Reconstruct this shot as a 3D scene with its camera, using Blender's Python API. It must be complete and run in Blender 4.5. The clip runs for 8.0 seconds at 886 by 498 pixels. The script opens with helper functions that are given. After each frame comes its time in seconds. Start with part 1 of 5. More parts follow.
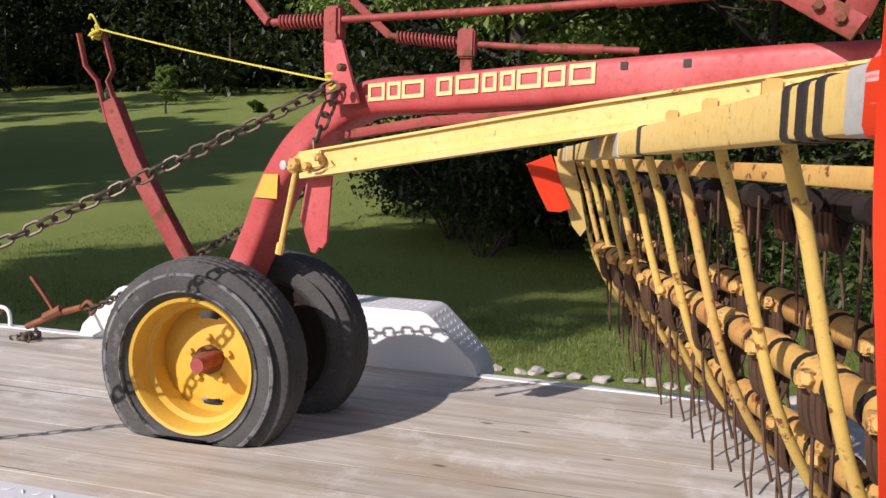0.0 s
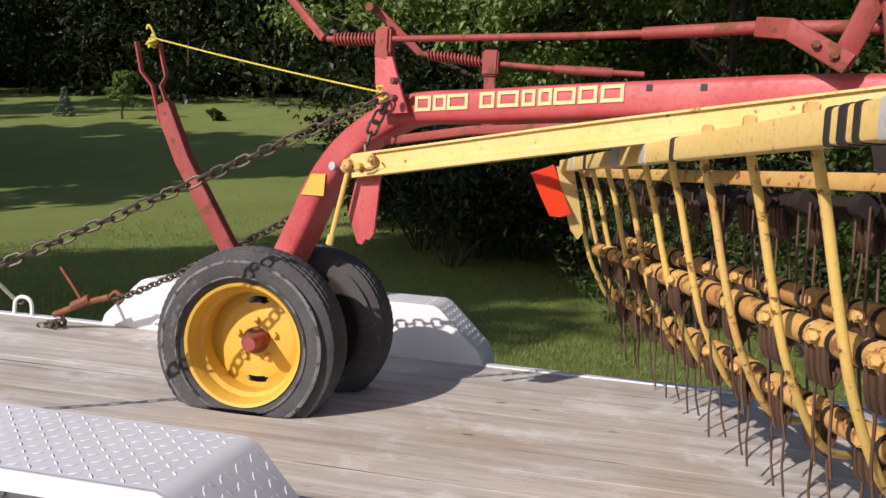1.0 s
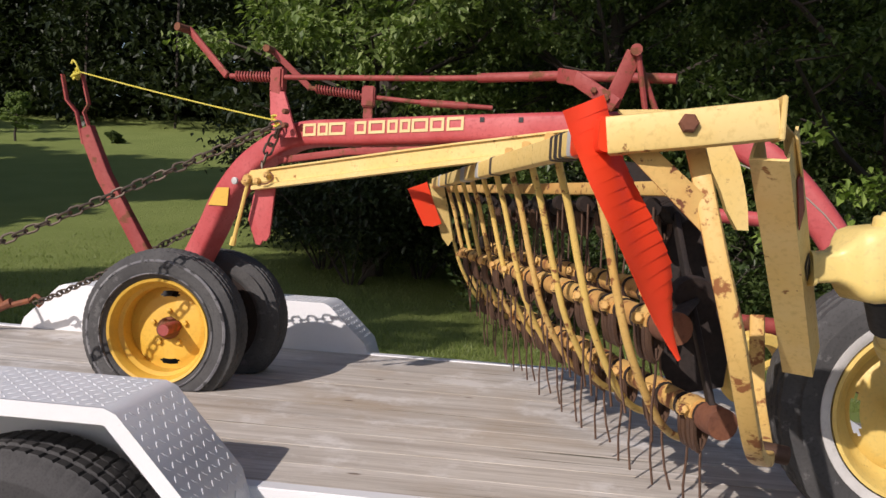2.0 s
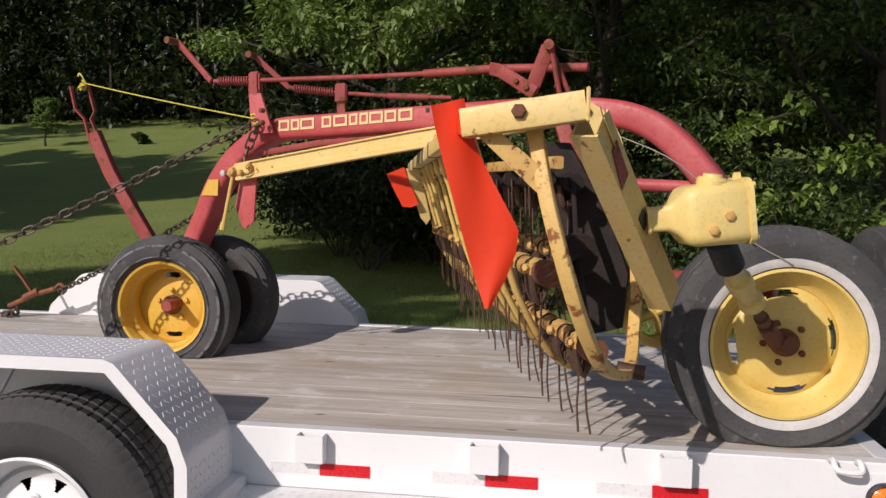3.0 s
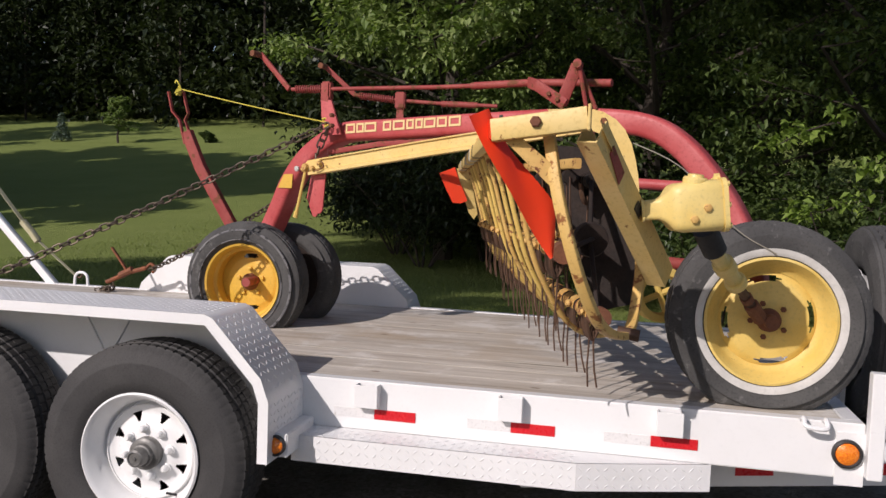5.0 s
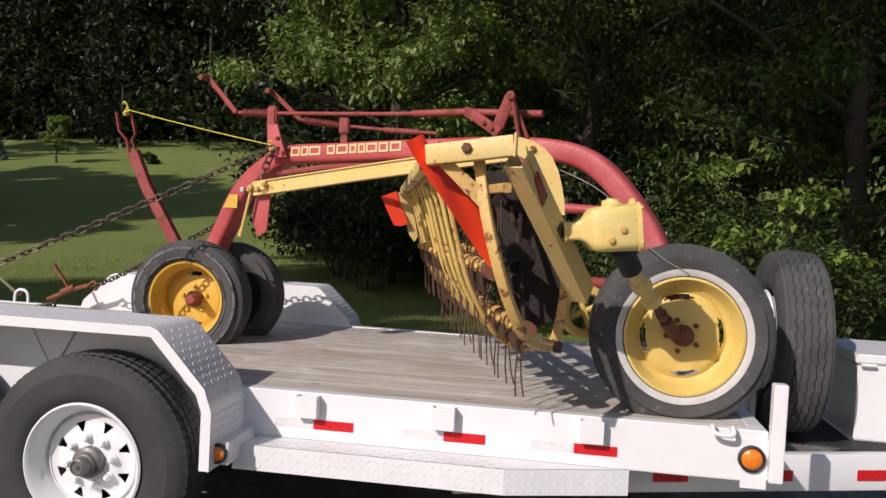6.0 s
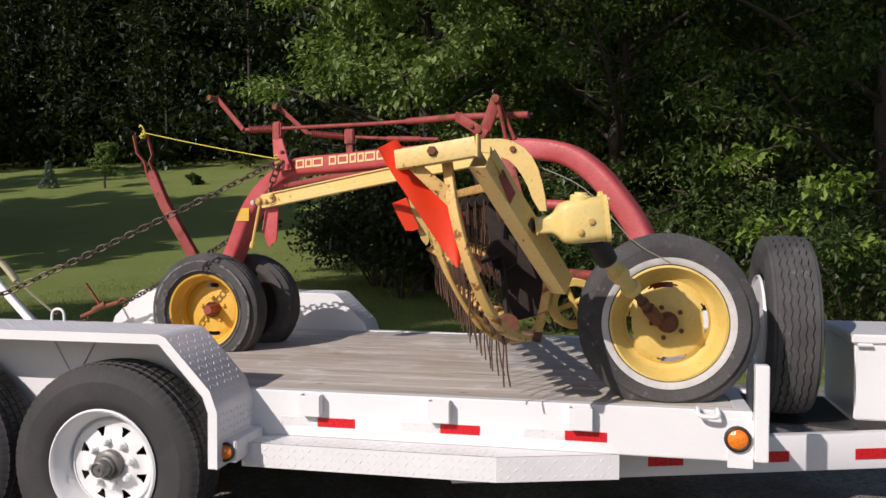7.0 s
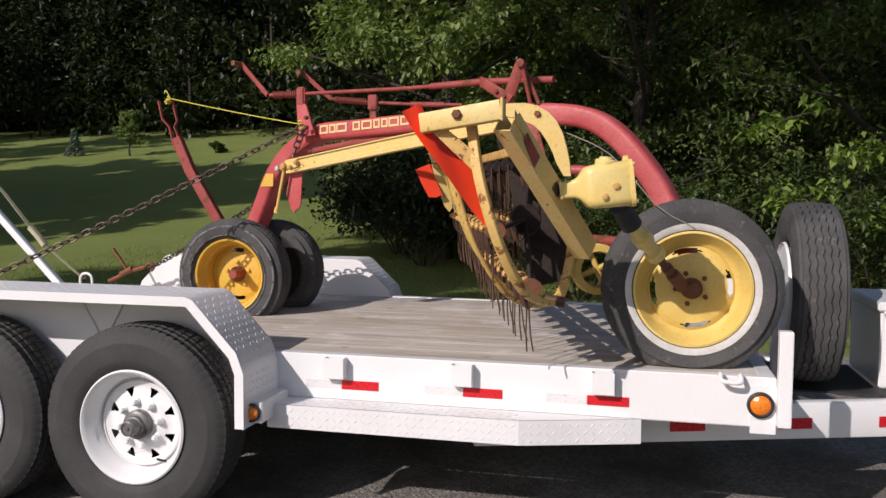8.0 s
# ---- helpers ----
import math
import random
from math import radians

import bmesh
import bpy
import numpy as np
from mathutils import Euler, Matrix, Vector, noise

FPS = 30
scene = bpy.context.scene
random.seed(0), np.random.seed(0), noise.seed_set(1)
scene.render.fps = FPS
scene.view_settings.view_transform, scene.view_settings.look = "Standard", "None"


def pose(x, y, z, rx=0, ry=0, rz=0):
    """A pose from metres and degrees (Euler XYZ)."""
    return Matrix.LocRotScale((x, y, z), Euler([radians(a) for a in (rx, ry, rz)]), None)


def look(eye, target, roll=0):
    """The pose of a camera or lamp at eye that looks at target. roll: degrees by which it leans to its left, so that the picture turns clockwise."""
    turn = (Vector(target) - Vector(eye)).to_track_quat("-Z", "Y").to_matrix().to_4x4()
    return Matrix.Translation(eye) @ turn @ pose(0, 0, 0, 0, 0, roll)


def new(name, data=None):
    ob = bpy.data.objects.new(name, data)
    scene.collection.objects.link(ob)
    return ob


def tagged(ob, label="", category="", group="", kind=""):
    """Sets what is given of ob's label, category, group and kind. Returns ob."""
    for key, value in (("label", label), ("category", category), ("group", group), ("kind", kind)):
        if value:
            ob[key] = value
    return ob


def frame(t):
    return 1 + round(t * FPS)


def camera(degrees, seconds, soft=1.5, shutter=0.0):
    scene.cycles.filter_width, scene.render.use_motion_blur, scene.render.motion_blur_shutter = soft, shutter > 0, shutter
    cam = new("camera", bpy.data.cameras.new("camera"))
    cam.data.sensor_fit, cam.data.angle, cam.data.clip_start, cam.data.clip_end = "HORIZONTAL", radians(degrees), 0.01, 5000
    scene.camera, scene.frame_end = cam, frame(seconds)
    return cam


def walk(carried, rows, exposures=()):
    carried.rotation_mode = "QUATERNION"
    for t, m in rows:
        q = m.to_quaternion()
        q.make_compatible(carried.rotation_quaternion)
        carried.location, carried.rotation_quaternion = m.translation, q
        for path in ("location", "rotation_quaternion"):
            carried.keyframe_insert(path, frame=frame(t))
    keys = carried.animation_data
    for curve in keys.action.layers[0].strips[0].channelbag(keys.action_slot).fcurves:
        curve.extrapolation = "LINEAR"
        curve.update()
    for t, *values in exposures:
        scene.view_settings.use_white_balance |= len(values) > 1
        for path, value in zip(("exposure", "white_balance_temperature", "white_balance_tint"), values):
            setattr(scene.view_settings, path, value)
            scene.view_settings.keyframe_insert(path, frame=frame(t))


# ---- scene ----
cam = camera(55.3, 8.0)
PATH = [
    (0, (0.343, -1.146, 1.512), (-0.203, 0.766, 1.297), 1.9),
    (0.5, (0.289, -1.276, 1.496), (-0.221, 0.649, 1.305), 1.1),
    (1, (0.19, -1.512, 1.47), (-0.248, 0.431, 1.294), 3.4),
    (1.2, (0.212, -1.642, 1.460), (-0.205, 0.309, 1.344), 3.2),
    (1.5, (0.293, -1.837, 1.45), (-0.073, 0.128, 1.367), 2.4),
    (2, (0.415, -2.093, 1.433), (0.188, -0.109, 1.327), 3.4),
    (2.2, (0.453, -2.2, 1.419), (0.265, -0.212, 1.31), 3.5),
    (3.3, (0.794, -2.546, 1.419), (0.471, -0.578, 1.268), 0.2),
    (3.5, (0.762, -2.587, 1.41), (0.44, -0.619, 1.256), 0.1),
    (4, (0.778, -2.719, 1.404), (0.402, -0.757, 1.305), -0.0),
    (5.3, (0.904, -3.059, 1.377), (0.488, -1.108, 1.234), 2.7),
    (5.5, (0.886, -3.101, 1.37), (0.513, -1.14, 1.249), 3.0),
    (6, (0.954, -3.163, 1.369), (0.653, -1.187, 1.301), 3.0),
    (6.5, (1.144, -3.215, 1.355), (0.801, -1.245, 1.298), 2.0),
    (7, (1.204, -3.263, 1.353), (0.794, -1.306, 1.298), 0.2),
    (7.5, (1.218, -3.265, 1.342), (0.823, -1.307, 1.241), -0.8),
    (8, (1.2, -3.272, 1.336), (0.74, -1.329, 1.208), 0.4),
]
EXPOSURES = [(0.0, 0.20, 6450, 20), (1.0, 0.12, 6450, 20), (2.0, -0.05, 6450, 20), (3.5, -0.27, 6450, 20), (5.5, -0.20, 6450, 20), (8.0, -0.17, 6450, 20)]
walk(cam, [(t, look(eye, target, roll)) for t, eye, target, roll in PATH], EXPOSURES)

# ---- world, sun, exposure ----
SUN_DIR = Vector((-0.82, -1.42, 1.0)).normalized()
world = bpy.data.worlds.new("world")
world.use_nodes = True
scene.world = world
wn, wl = world.node_tree.nodes, world.node_tree.links
sky = wn.new("ShaderNodeTexSky")
sky.sky_type = "NISHITA"
sky.sun_disc = False
sky.sun_elevation = math.asin(SUN_DIR.z)
sky.sun_rotation = math.atan2(SUN_DIR.x, SUN_DIR.y)
wl.new(sky.outputs[0], wn["Background"].inputs[0])
wn["Background"].inputs[1].default_value = 0.108
sun = new("sun", bpy.data.lights.new("sun", "SUN"))
sun.data.energy = 4.5
sun.data.angle = radians(0.5)
sun.data.color = (1.0, 0.95, 0.87)
sun.matrix_basis = look(SUN_DIR * 30, (0, 0, 0))

# ---- materials ----


def node_mat(name):
    m = bpy.data.materials.new(name)
    m.use_nodes = True
    nt = m.node_tree
    return m, nt, nt.nodes["Principled BSDF"]


def noise_node(nt, scale, detail=4, rough=0.55, coord="Object", stretch=(1, 1, 1)):
    tc = nt.nodes.new("ShaderNodeTexCoord")
    mp = nt.nodes.new("ShaderNodeMapping")
    mp.inputs["Scale"].default_value = stretch
    n = nt.nodes.new("ShaderNodeTexNoise")
    n.inputs["Scale"].default_value = scale
    n.inputs["Detail"].default_value = detail
    n.inputs["Roughness"].default_value = rough
    nt.links.new(tc.outputs[coord], mp.inputs[0])
    nt.links.new(mp.outputs[0], n.inputs["Vector"])
    return n


def ramp_node(nt, src, stops):
    r = nt.nodes.new("ShaderNodeValToRGB")
    e = r.color_ramp.elements
    while len(e) < len(stops):
        e.new(0.5)
    for el, (p, c) in zip(e, stops):
        el.position = p
        el.color = (*c, 1) if len(c) == 3 else c
    nt.links.new(src, r.inputs[0])
    return r


def mix_node(nt, fac, a, b, mode="MIX"):
    m = nt.nodes.new("ShaderNodeMix")
    m.data_type = "RGBA"
    m.blend_type = mode
    for sock, v in ((m.inputs[0], fac), (m.inputs[6], a), (m.inputs[7], b)):
        if isinstance(v, (int, float)):
            sock.default_value = v
        elif isinstance(v, tuple):
            sock.default_value = (*v, 1)
        else:
            nt.links.new(v, sock)
    return m.outputs[2]


def bump_node(nt, height, strength, dist=0.002, chain=None):
    b = nt.nodes.new("ShaderNodeBump")
    b.inputs["Strength"].default_value = strength
    b.inputs["Distance"].default_value = dist
    nt.links.new(height, b.inputs["Height"])
    if chain:
        nt.links.new(chain, b.inputs["Normal"])
    return b.outputs[0]


def worn(name, base, second, rough=0.5, metal=0.0, big=6.0, fine=90.0, wear=None, wear_at=0.62, wear_scale=14.0, bump=0.25, spec=0.5, grain=0.6):
    """Painted or plain surface: two tones at a broad scale, fine grain, optional worn or rusty patches."""
    m, nt, p = node_mat(name)
    n1 = noise_node(nt, big, 5)
    n2 = noise_node(nt, fine, 3)
    c = mix_node(nt, ramp_node(nt, n1.outputs[0], [(0.3, (0, 0, 0)), (0.7, (1, 1, 1))]).outputs[0], base, second)
    dark = tuple(v * 0.72 for v in base)
    c = mix_node(nt, ramp_node(nt, n2.outputs[0], [(0.52, (0, 0, 0)), (0.75, (grain,) * 3)]).outputs[0], c, dark)
    rv = ramp_node(nt, n2.outputs[0], [(0.2, (rough - 0.08,) * 3), (0.8, (min(1, rough + 0.12),) * 3)]).outputs[0]
    if wear:
        n3 = noise_node(nt, wear_scale, 7, 0.65)
        w = ramp_node(nt, n3.outputs[0], [(wear_at, (0, 0, 0)), (wear_at + 0.05, (1, 1, 1))]).outputs[0]
        c = mix_node(nt, w, c, wear)
        rv = mix_node(nt, w, rv, (0.85, 0.85, 0.85))
    nt.links.new(c, p.inputs["Base Color"])
    nt.links.new(rv, p.inputs["Roughness"])
    p.inputs["Metallic"].default_value = metal
    p.inputs["Specular IOR Level"].default_value = spec
    nt.links.new(bump_node(nt, n2.outputs[0], bump), p.inputs["Normal"])
    return m


RUST = (0.16, 0.055, 0.022)
M_RED = worn("faded_red_paint", (0.41, 0.050, 0.050), (0.53, 0.115, 0.112), 0.5, wear=(0.12, 0.035, 0.025), wear_at=0.68, wear_scale=22)
M_RED_DULL = worn("rusty_red_paint", (0.27, 0.035, 0.03), (0.33, 0.07, 0.055), 0.65, wear=RUST, wear_at=0.55, wear_scale=18)
M_YEL = worn("faded_yellow_paint", (0.70, 0.485, 0.145), (0.72, 0.545, 0.22), 0.5, wear=(0.26, 0.12, 0.035), wear_at=0.635, wear_scale=34)
M_YEL_RUST = worn("rusty_yellow_paint", (0.64, 0.42, 0.13), (0.52, 0.28, 0.08), 0.65, big=11, wear=RUST, wear_at=0.57, wear_scale=38)
M_YEL_HOOP = worn("orange_yellow_paint", (0.62, 0.37, 0.095), (0.68, 0.47, 0.16), 0.55, wear=(0.26, 0.10, 0.03), wear_at=0.55, wear_scale=24)
M_STRIP = worn("chipped_yellow_rod_paint", (0.72, 0.50, 0.13), (0.66, 0.45, 0.12), 0.5, wear=(0.22, 0.075, 0.025), wear_at=0.585, wear_scale=30)
M_TINE_BAR = worn("rust_stained_yellow_pipe", (0.60, 0.37, 0.10), (0.42, 0.19, 0.055), 0.7, big=7, wear=(0.26, 0.10, 0.035), wear_at=0.55, wear_scale=20, bump=0.5)
M_YEL_GEAR = worn("yellow_cast_paint", (0.78, 0.62, 0.24), (0.74, 0.55, 0.17), 0.42, wear=(0.35, 0.16, 0.03), wear_at=0.72, wear_scale=26)
M_RIM_YEL = worn("yellow_rim_paint", (0.70, 0.43, 0.055), (0.62, 0.36, 0.05), 0.45, wear=(0.2, 0.07, 0.02), wear_at=0.70, wear_scale=24)
M_RIM_PALE = worn("pale_yellow_rim_paint", (0.74, 0.55, 0.17), (0.66, 0.44, 0.09), 0.5, wear=(0.2, 0.08, 0.03), wear_at=0.68, wear_scale=20)
# near-black steel: grime on collars, painted shade on reel end, upper bar, far rim
M_GRIME_SHADE = worn("grimy_shade_dark_steel", (0.014, 0.010, 0.008), (0.030, 0.018, 0.013), 0.8, 0.2, big=14)
M_RUST = worn("rusted_steel", (0.15, 0.06, 0.035), (0.22, 0.085, 0.04), 0.85, 0.2, big=18, bump=0.6)
M_STEEL = worn("brown_spring_steel", (0.085, 0.048, 0.032), (0.13, 0.07, 0.04), 0.6, 0.4, big=20)
M_CHAIN = worn("dark_chain_steel", (0.10, 0.082, 0.065), (0.16, 0.12, 0.085), 0.5, 0.6, big=30)
M_RUBBER = worn("weathered_rubber", (0.034, 0.033, 0.033), (0.056, 0.054, 0.052), 0.72, big=5, fine=190, wear=(0.075, 0.072, 0.068), wear_at=0.66, wear_scale=6, spec=0.4)
M_RUBBER_OLD = worn("greyed_rubber", (0.050, 0.049, 0.048), (0.092, 0.090, 0.086), 0.8, big=6, fine=120, wear=(0.12, 0.117, 0.112), wear_at=0.60, wear_scale=22, bump=0.5, spec=0.35)
M_SCUFF = worn("chalky_scuffed_rubber", (0.10, 0.098, 0.108), (0.24, 0.236, 0.228), 0.85, big=9, wear=(0.045, 0.044, 0.043), wear_at=0.50, wear_scale=22)
M_BLACK = worn("black_rubber_grip", (0.018, 0.018, 0.019), (0.03, 0.03, 0.03), 0.6)
M_WHITE = worn("white_trailer_paint", (0.79, 0.79, 0.785), (0.74, 0.74, 0.73), 0.32, big=3, fine=60, wear=(0.66, 0.63, 0.58), wear_at=0.90, wear_scale=9, bump=0.05, grain=0.12)
M_WHITEWALL = worn("whitewall_rubber", (0.62, 0.60, 0.56), (0.5, 0.48, 0.44), 0.7, big=15)
M_DARK = worn("black_frame_paint", (0.02, 0.02, 0.02), (0.035, 0.033, 0.03), 0.6)
M_TAPE = worn("black_tape", (0.022, 0.02, 0.019), (0.04, 0.034, 0.03), 0.55)
M_GREYTAPE = worn("grey_duct_tape", (0.42, 0.42, 0.40), (0.5, 0.49, 0.45), 0.45)
M_REDTAPE = worn("red_reflector_tape", (0.62, 0.018, 0.022), (0.55, 0.012, 0.02), 0.28, big=40)
M_WHITETAPE = worn("worn_white_tape", (0.66, 0.65, 0.64), (0.72, 0.71, 0.70), 0.4, wear=(0.54, 0.52, 0.49), wear_at=0.60, wear_scale=40)
M_STRAP = worn("pale_strap_webbing", (0.45, 0.42, 0.28), (0.38, 0.35, 0.2), 0.8, big=30)
M_STICKER = worn("yellow_warning_sticker", (0.68, 0.42, 0.07), (0.62, 0.38, 0.06), 0.4)
M_LETTER = worn("faded_cream_lettering", (0.75, 0.57, 0.28), (0.7, 0.5, 0.22), 0.5, wear=(0.36, 0.05, 0.05), wear_at=0.66, wear_scale=60)
M_ROPE = worn("yellow_poly_rope", (0.66, 0.56, 0.06), (0.55, 0.47, 0.07), 0.6, big=60)
M_ORANGE_RUST = worn("orange_rusty_binder", (0.27, 0.085, 0.03), (0.12, 0.045, 0.025), 0.75, big=20)
M_STONE = worn("pale_limestone", (0.46, 0.43, 0.39), (0.36, 0.33, 0.29), 0.9, big=9, bump=0.6)
M_LINE = worn("fine_grey_cord", (0.3, 0.28, 0.22), (0.25, 0.22, 0.18), 0.8)


def plain_flag():
    m, nt, p = node_mat("orange_flag_plastic")
    n = noise_node(nt, 5, 4)
    c = mix_node(nt, n.outputs[0], (0.95, 0.055, 0.015), (0.88, 0.085, 0.02))
    s = noise_node(nt, 9, 3, 0.5, stretch=(0.5, 0.5, 6))
    w = ramp_node(nt, s.outputs[0], [(0.69, (0, 0, 0)), (0.715, (1, 1, 1))]).outputs[0]
    nt.links.new(mix_node(nt, w, c, (0.9, 0.62, 0.55)), p.inputs["Base Color"])
    p.inputs["Roughness"].default_value = 0.42
    p.inputs["Subsurface Weight"].default_value = 0.0
    tr = nt.nodes.new("ShaderNodeBsdfTranslucent")
    nt.links.new(c, tr.inputs[0])
    ms = nt.nodes.new("ShaderNodeMixShader")
    ms.inputs[0].default_value = 0.3
    nt.links.new(p.outputs[0], ms.inputs[1])
    nt.links.new(tr.outputs[0], ms.inputs[2])
    nt.links.new(ms.outputs[0], nt.nodes["Material Output"].inputs[0])
    return m


M_FLAG = plain_flag()


def diamond_plate():
    """White painted tread plate, scuffed; its lozenges are built on it."""
    return worn("white_tread_plate", (0.78, 0.78, 0.775), (0.71, 0.71, 0.70), 0.33, big=5, fine=70, wear=(0.5, 0.47, 0.42), wear_at=0.76, wear_scale=16, bump=0.08, grain=0.15)


M_PLATE = diamond_plate()


def deck_wood():
    m, nt, p = node_mat("weathered_deck_wood")
    oi = nt.nodes.new("ShaderNodeObjectInfo")
    n1 = noise_node(nt, 4, 7, 0.62, stretch=(0.3, 4.0, 4.0))
    n2 = noise_node(nt, 24, 6, 0.65, stretch=(0.22, 7.0, 7.0))
    n3 = noise_node(nt, 1.7, 6, 0.62)
    c = ramp_node(nt, n1.outputs[0], [(0.25, (0.34, 0.295, 0.245)), (0.5, (0.53, 0.485, 0.42)), (0.75, (0.68, 0.635, 0.57))]).outputs[0]
    c = mix_node(nt, ramp_node(nt, n2.outputs[0], [(0.50, (0, 0, 0)), (0.70, (0.75, 0.75, 0.75))]).outputs[0], c, (0.30, 0.25, 0.19))
    c = mix_node(nt, ramp_node(nt, n3.outputs[0], [(0.50, (0, 0, 0)), (0.72, (0.65, 0.65, 0.65))]).outputs[0], c, (0.40, 0.305, 0.20))
    n4 = noise_node(nt, 2.9, 8, 0.72)
    c = mix_node(nt, ramp_node(nt, n4.outputs[0], [(0.53, (0, 0, 0)), (0.63, (0.6, 0.6, 0.6))]).outputs[0], c, (0.74, 0.715, 0.67))
    crack = noise_node(nt, 7, 4, 0.55, stretch=(0.10, 9.0, 9.0))
    k = ramp_node(nt, crack.outputs[0], [(0.64, (0, 0, 0)), (0.68, (1, 1, 1))]).outputs[0]
    c = mix_node(nt, k, c, (0.12, 0.108, 0.07))
    tc = nt.nodes.new("ShaderNodeTexCoord")
    mp = nt.nodes.new("ShaderNodeMapping")
    mp.inputs["Scale"].default_value = (2.2, 6.0, 1.0)
    nt.links.new(tc.outputs["Object"], mp.inputs[0])
    v = nt.nodes.new("ShaderNodeTexVoronoi")
    v.inputs["Scale"].default_value = 1.3
    nt.links.new(mp.outputs[0], v.inputs["Vector"])
    knot = ramp_node(nt, v.outputs["Distance"], [(0.035, (1, 1, 1)), (0.075, (0, 0, 0))]).outputs[0]
    c = mix_node(nt, knot, c, (0.15, 0.105, 0.07))
    tint = ramp_node(nt, oi.outputs["Random"], [(0.0, (0.93, 0.925, 0.915)), (1.0, (1.05, 1.04, 1.02))]).outputs[0]
    nt.links.new(mix_node(nt, 1.0, c, tint, "MULTIPLY"), p.inputs["Base Color"])
    p.inputs["Roughness"].default_value = 0.8
    b = bump_node(nt, n2.outputs[0], 0.55, 0.003)
    nt.links.new(bump_node(nt, k, -0.8, 0.003, b), p.inputs["Normal"])
    return m


M_DECK = deck_wood()


def ground_mat():
    """Lawn, with the gravel drive under the trailer."""
    m, nt, p = node_mat("lawn_and_gravel")
    n1 = noise_node(nt, 0.5, 5)
    n2 = noise_node(nt, 14, 5, 0.7)
    n3 = noise_node(nt, 70, 3, 0.7)
    g = ramp_node(nt, n1.outputs[0], [(0.3, (0.155, 0.205, 0.045)), (0.7, (0.215, 0.265, 0.070))]).outputs[0]
    g = mix_node(nt, ramp_node(nt, n2.outputs[0], [(0.4, (0, 0, 0)), (0.75, (0.8, 0.8, 0.8))]).outputs[0], g, (0.23, 0.25, 0.095))
    g = mix_node(nt, ramp_node(nt, n3.outputs[0], [(0.45, (0, 0, 0)), (0.7, (0.75, 0.75, 0.75))]).outputs[0], g, (0.105, 0.142, 0.030))
    vor = nt.nodes.new("ShaderNodeTexVoronoi")
    vor.inputs["Scale"].default_value = 55
    tc = nt.nodes.new("ShaderNodeTexCoord")
    nt.links.new(tc.outputs["Object"], vor.inputs["Vector"])
    gr = mix_node(nt, vor.outputs["Color"], (0.16, 0.145, 0.125), (0.36, 0.34, 0.31))
    gr = mix_node(nt, ramp_node(nt, noise_node(nt, 1.6, 6).outputs[0], [(0.4, (0, 0, 0)), (0.65, (0.8, 0.8, 0.8))]).outputs[0], gr, (0.12, 0.10, 0.08))
    sep = nt.nodes.new("ShaderNodeSeparateXYZ")
    nt.links.new(tc.outputs["Object"], sep.inputs[0])
    add = nt.nodes.new("ShaderNodeMath")
    add.operation = "MULTIPLY_ADD"
    nt.links.new(noise_node(nt, 3, 4).outputs[0], add.inputs[0])
    add.inputs[1].default_value = 0.5
    nt.links.new(sep.outputs["Y"], add.inputs[2])
    mr = nt.nodes.new("ShaderNodeMapRange")
    mr.inputs[1].default_value, mr.inputs[2].default_value = 4.7, 4.8
    nt.links.new(add.outputs[0], mr.inputs[0])
    nt.links.new(mix_node(nt, mr.outputs[0], gr, g), p.inputs["Base Color"])
    p.inputs["Roughness"].default_value = 0.95
    p.inputs["Specular IOR Level"].default_value = 0.15
    b = bump_node(nt, vor.outputs["Distance"], 0.5, 0.02)
    nt.links.new(bump_node(nt, n3.outputs[0], 0.6, 0.03, b), p.inputs["Normal"])
    return m


def leaf_mat(name, a, b, trans=0.35):
    m, nt, p = node_mat(name)
    geo = nt.nodes.new("ShaderNodeNewGeometry")
    c = ramp_node(nt, geo.outputs["Random Per Island"], [(0.0, a), (1.0, b)]).outputs[0]
    nt.links.new(c, p.inputs["Base Color"])
    p.inputs["Roughness"].default_value = 0.45
    p.inputs["Specular IOR Level"].default_value = 0.4
    tr = nt.nodes.new("ShaderNodeBsdfTranslucent")
    nt.links.new(mix_node(nt, 1.0, c, (1.1, 1.3, 0.5), "MULTIPLY"), tr.inputs[0])
    ms = nt.nodes.new("ShaderNodeMixShader")
    ms.inputs[0].default_value = trans
    nt.links.new(p.outputs[0], ms.inputs[1])
    nt.links.new(tr.outputs[0], ms.inputs[2])
    nt.links.new(ms.outputs[0], nt.nodes["Material Output"].inputs[0])
    return m


M_LEAF = leaf_mat("broad_green_leaf", (0.035, 0.062, 0.016), (0.13, 0.18, 0.05))
# shrub leaf darkened to carry the canopy's shade in its colour
M_SHRUB_SHADE = leaf_mat("shaded_shrub_leaf", (0.028, 0.050, 0.014), (0.085, 0.120, 0.034))
# paler green that paints sunlight onto the wood-edge branches
M_LEAF_SUNLIT = leaf_mat("sunlit_branch_leaf", (0.12, 0.19, 0.03), (0.25, 0.34, 0.07))
M_LEAF_ASH = leaf_mat("light_green_drooping_leaf", (0.11, 0.17, 0.045), (0.30, 0.37, 0.13))
M_NEEDLE = leaf_mat("blue_green_needle", (0.10, 0.15, 0.115), (0.19, 0.24, 0.19), 0.1)
# wood's deep shade is painted into this near-black leaf green
M_LEAF_SHADE = leaf_mat("shade_dark_leaf", (0.014, 0.023, 0.008), (0.034, 0.048, 0.015), 0.2)
M_BARK = worn("grey_brown_bark", (0.055, 0.042, 0.032), (0.033, 0.026, 0.02), 0.95, big=5, fine=40, bump=0.9)
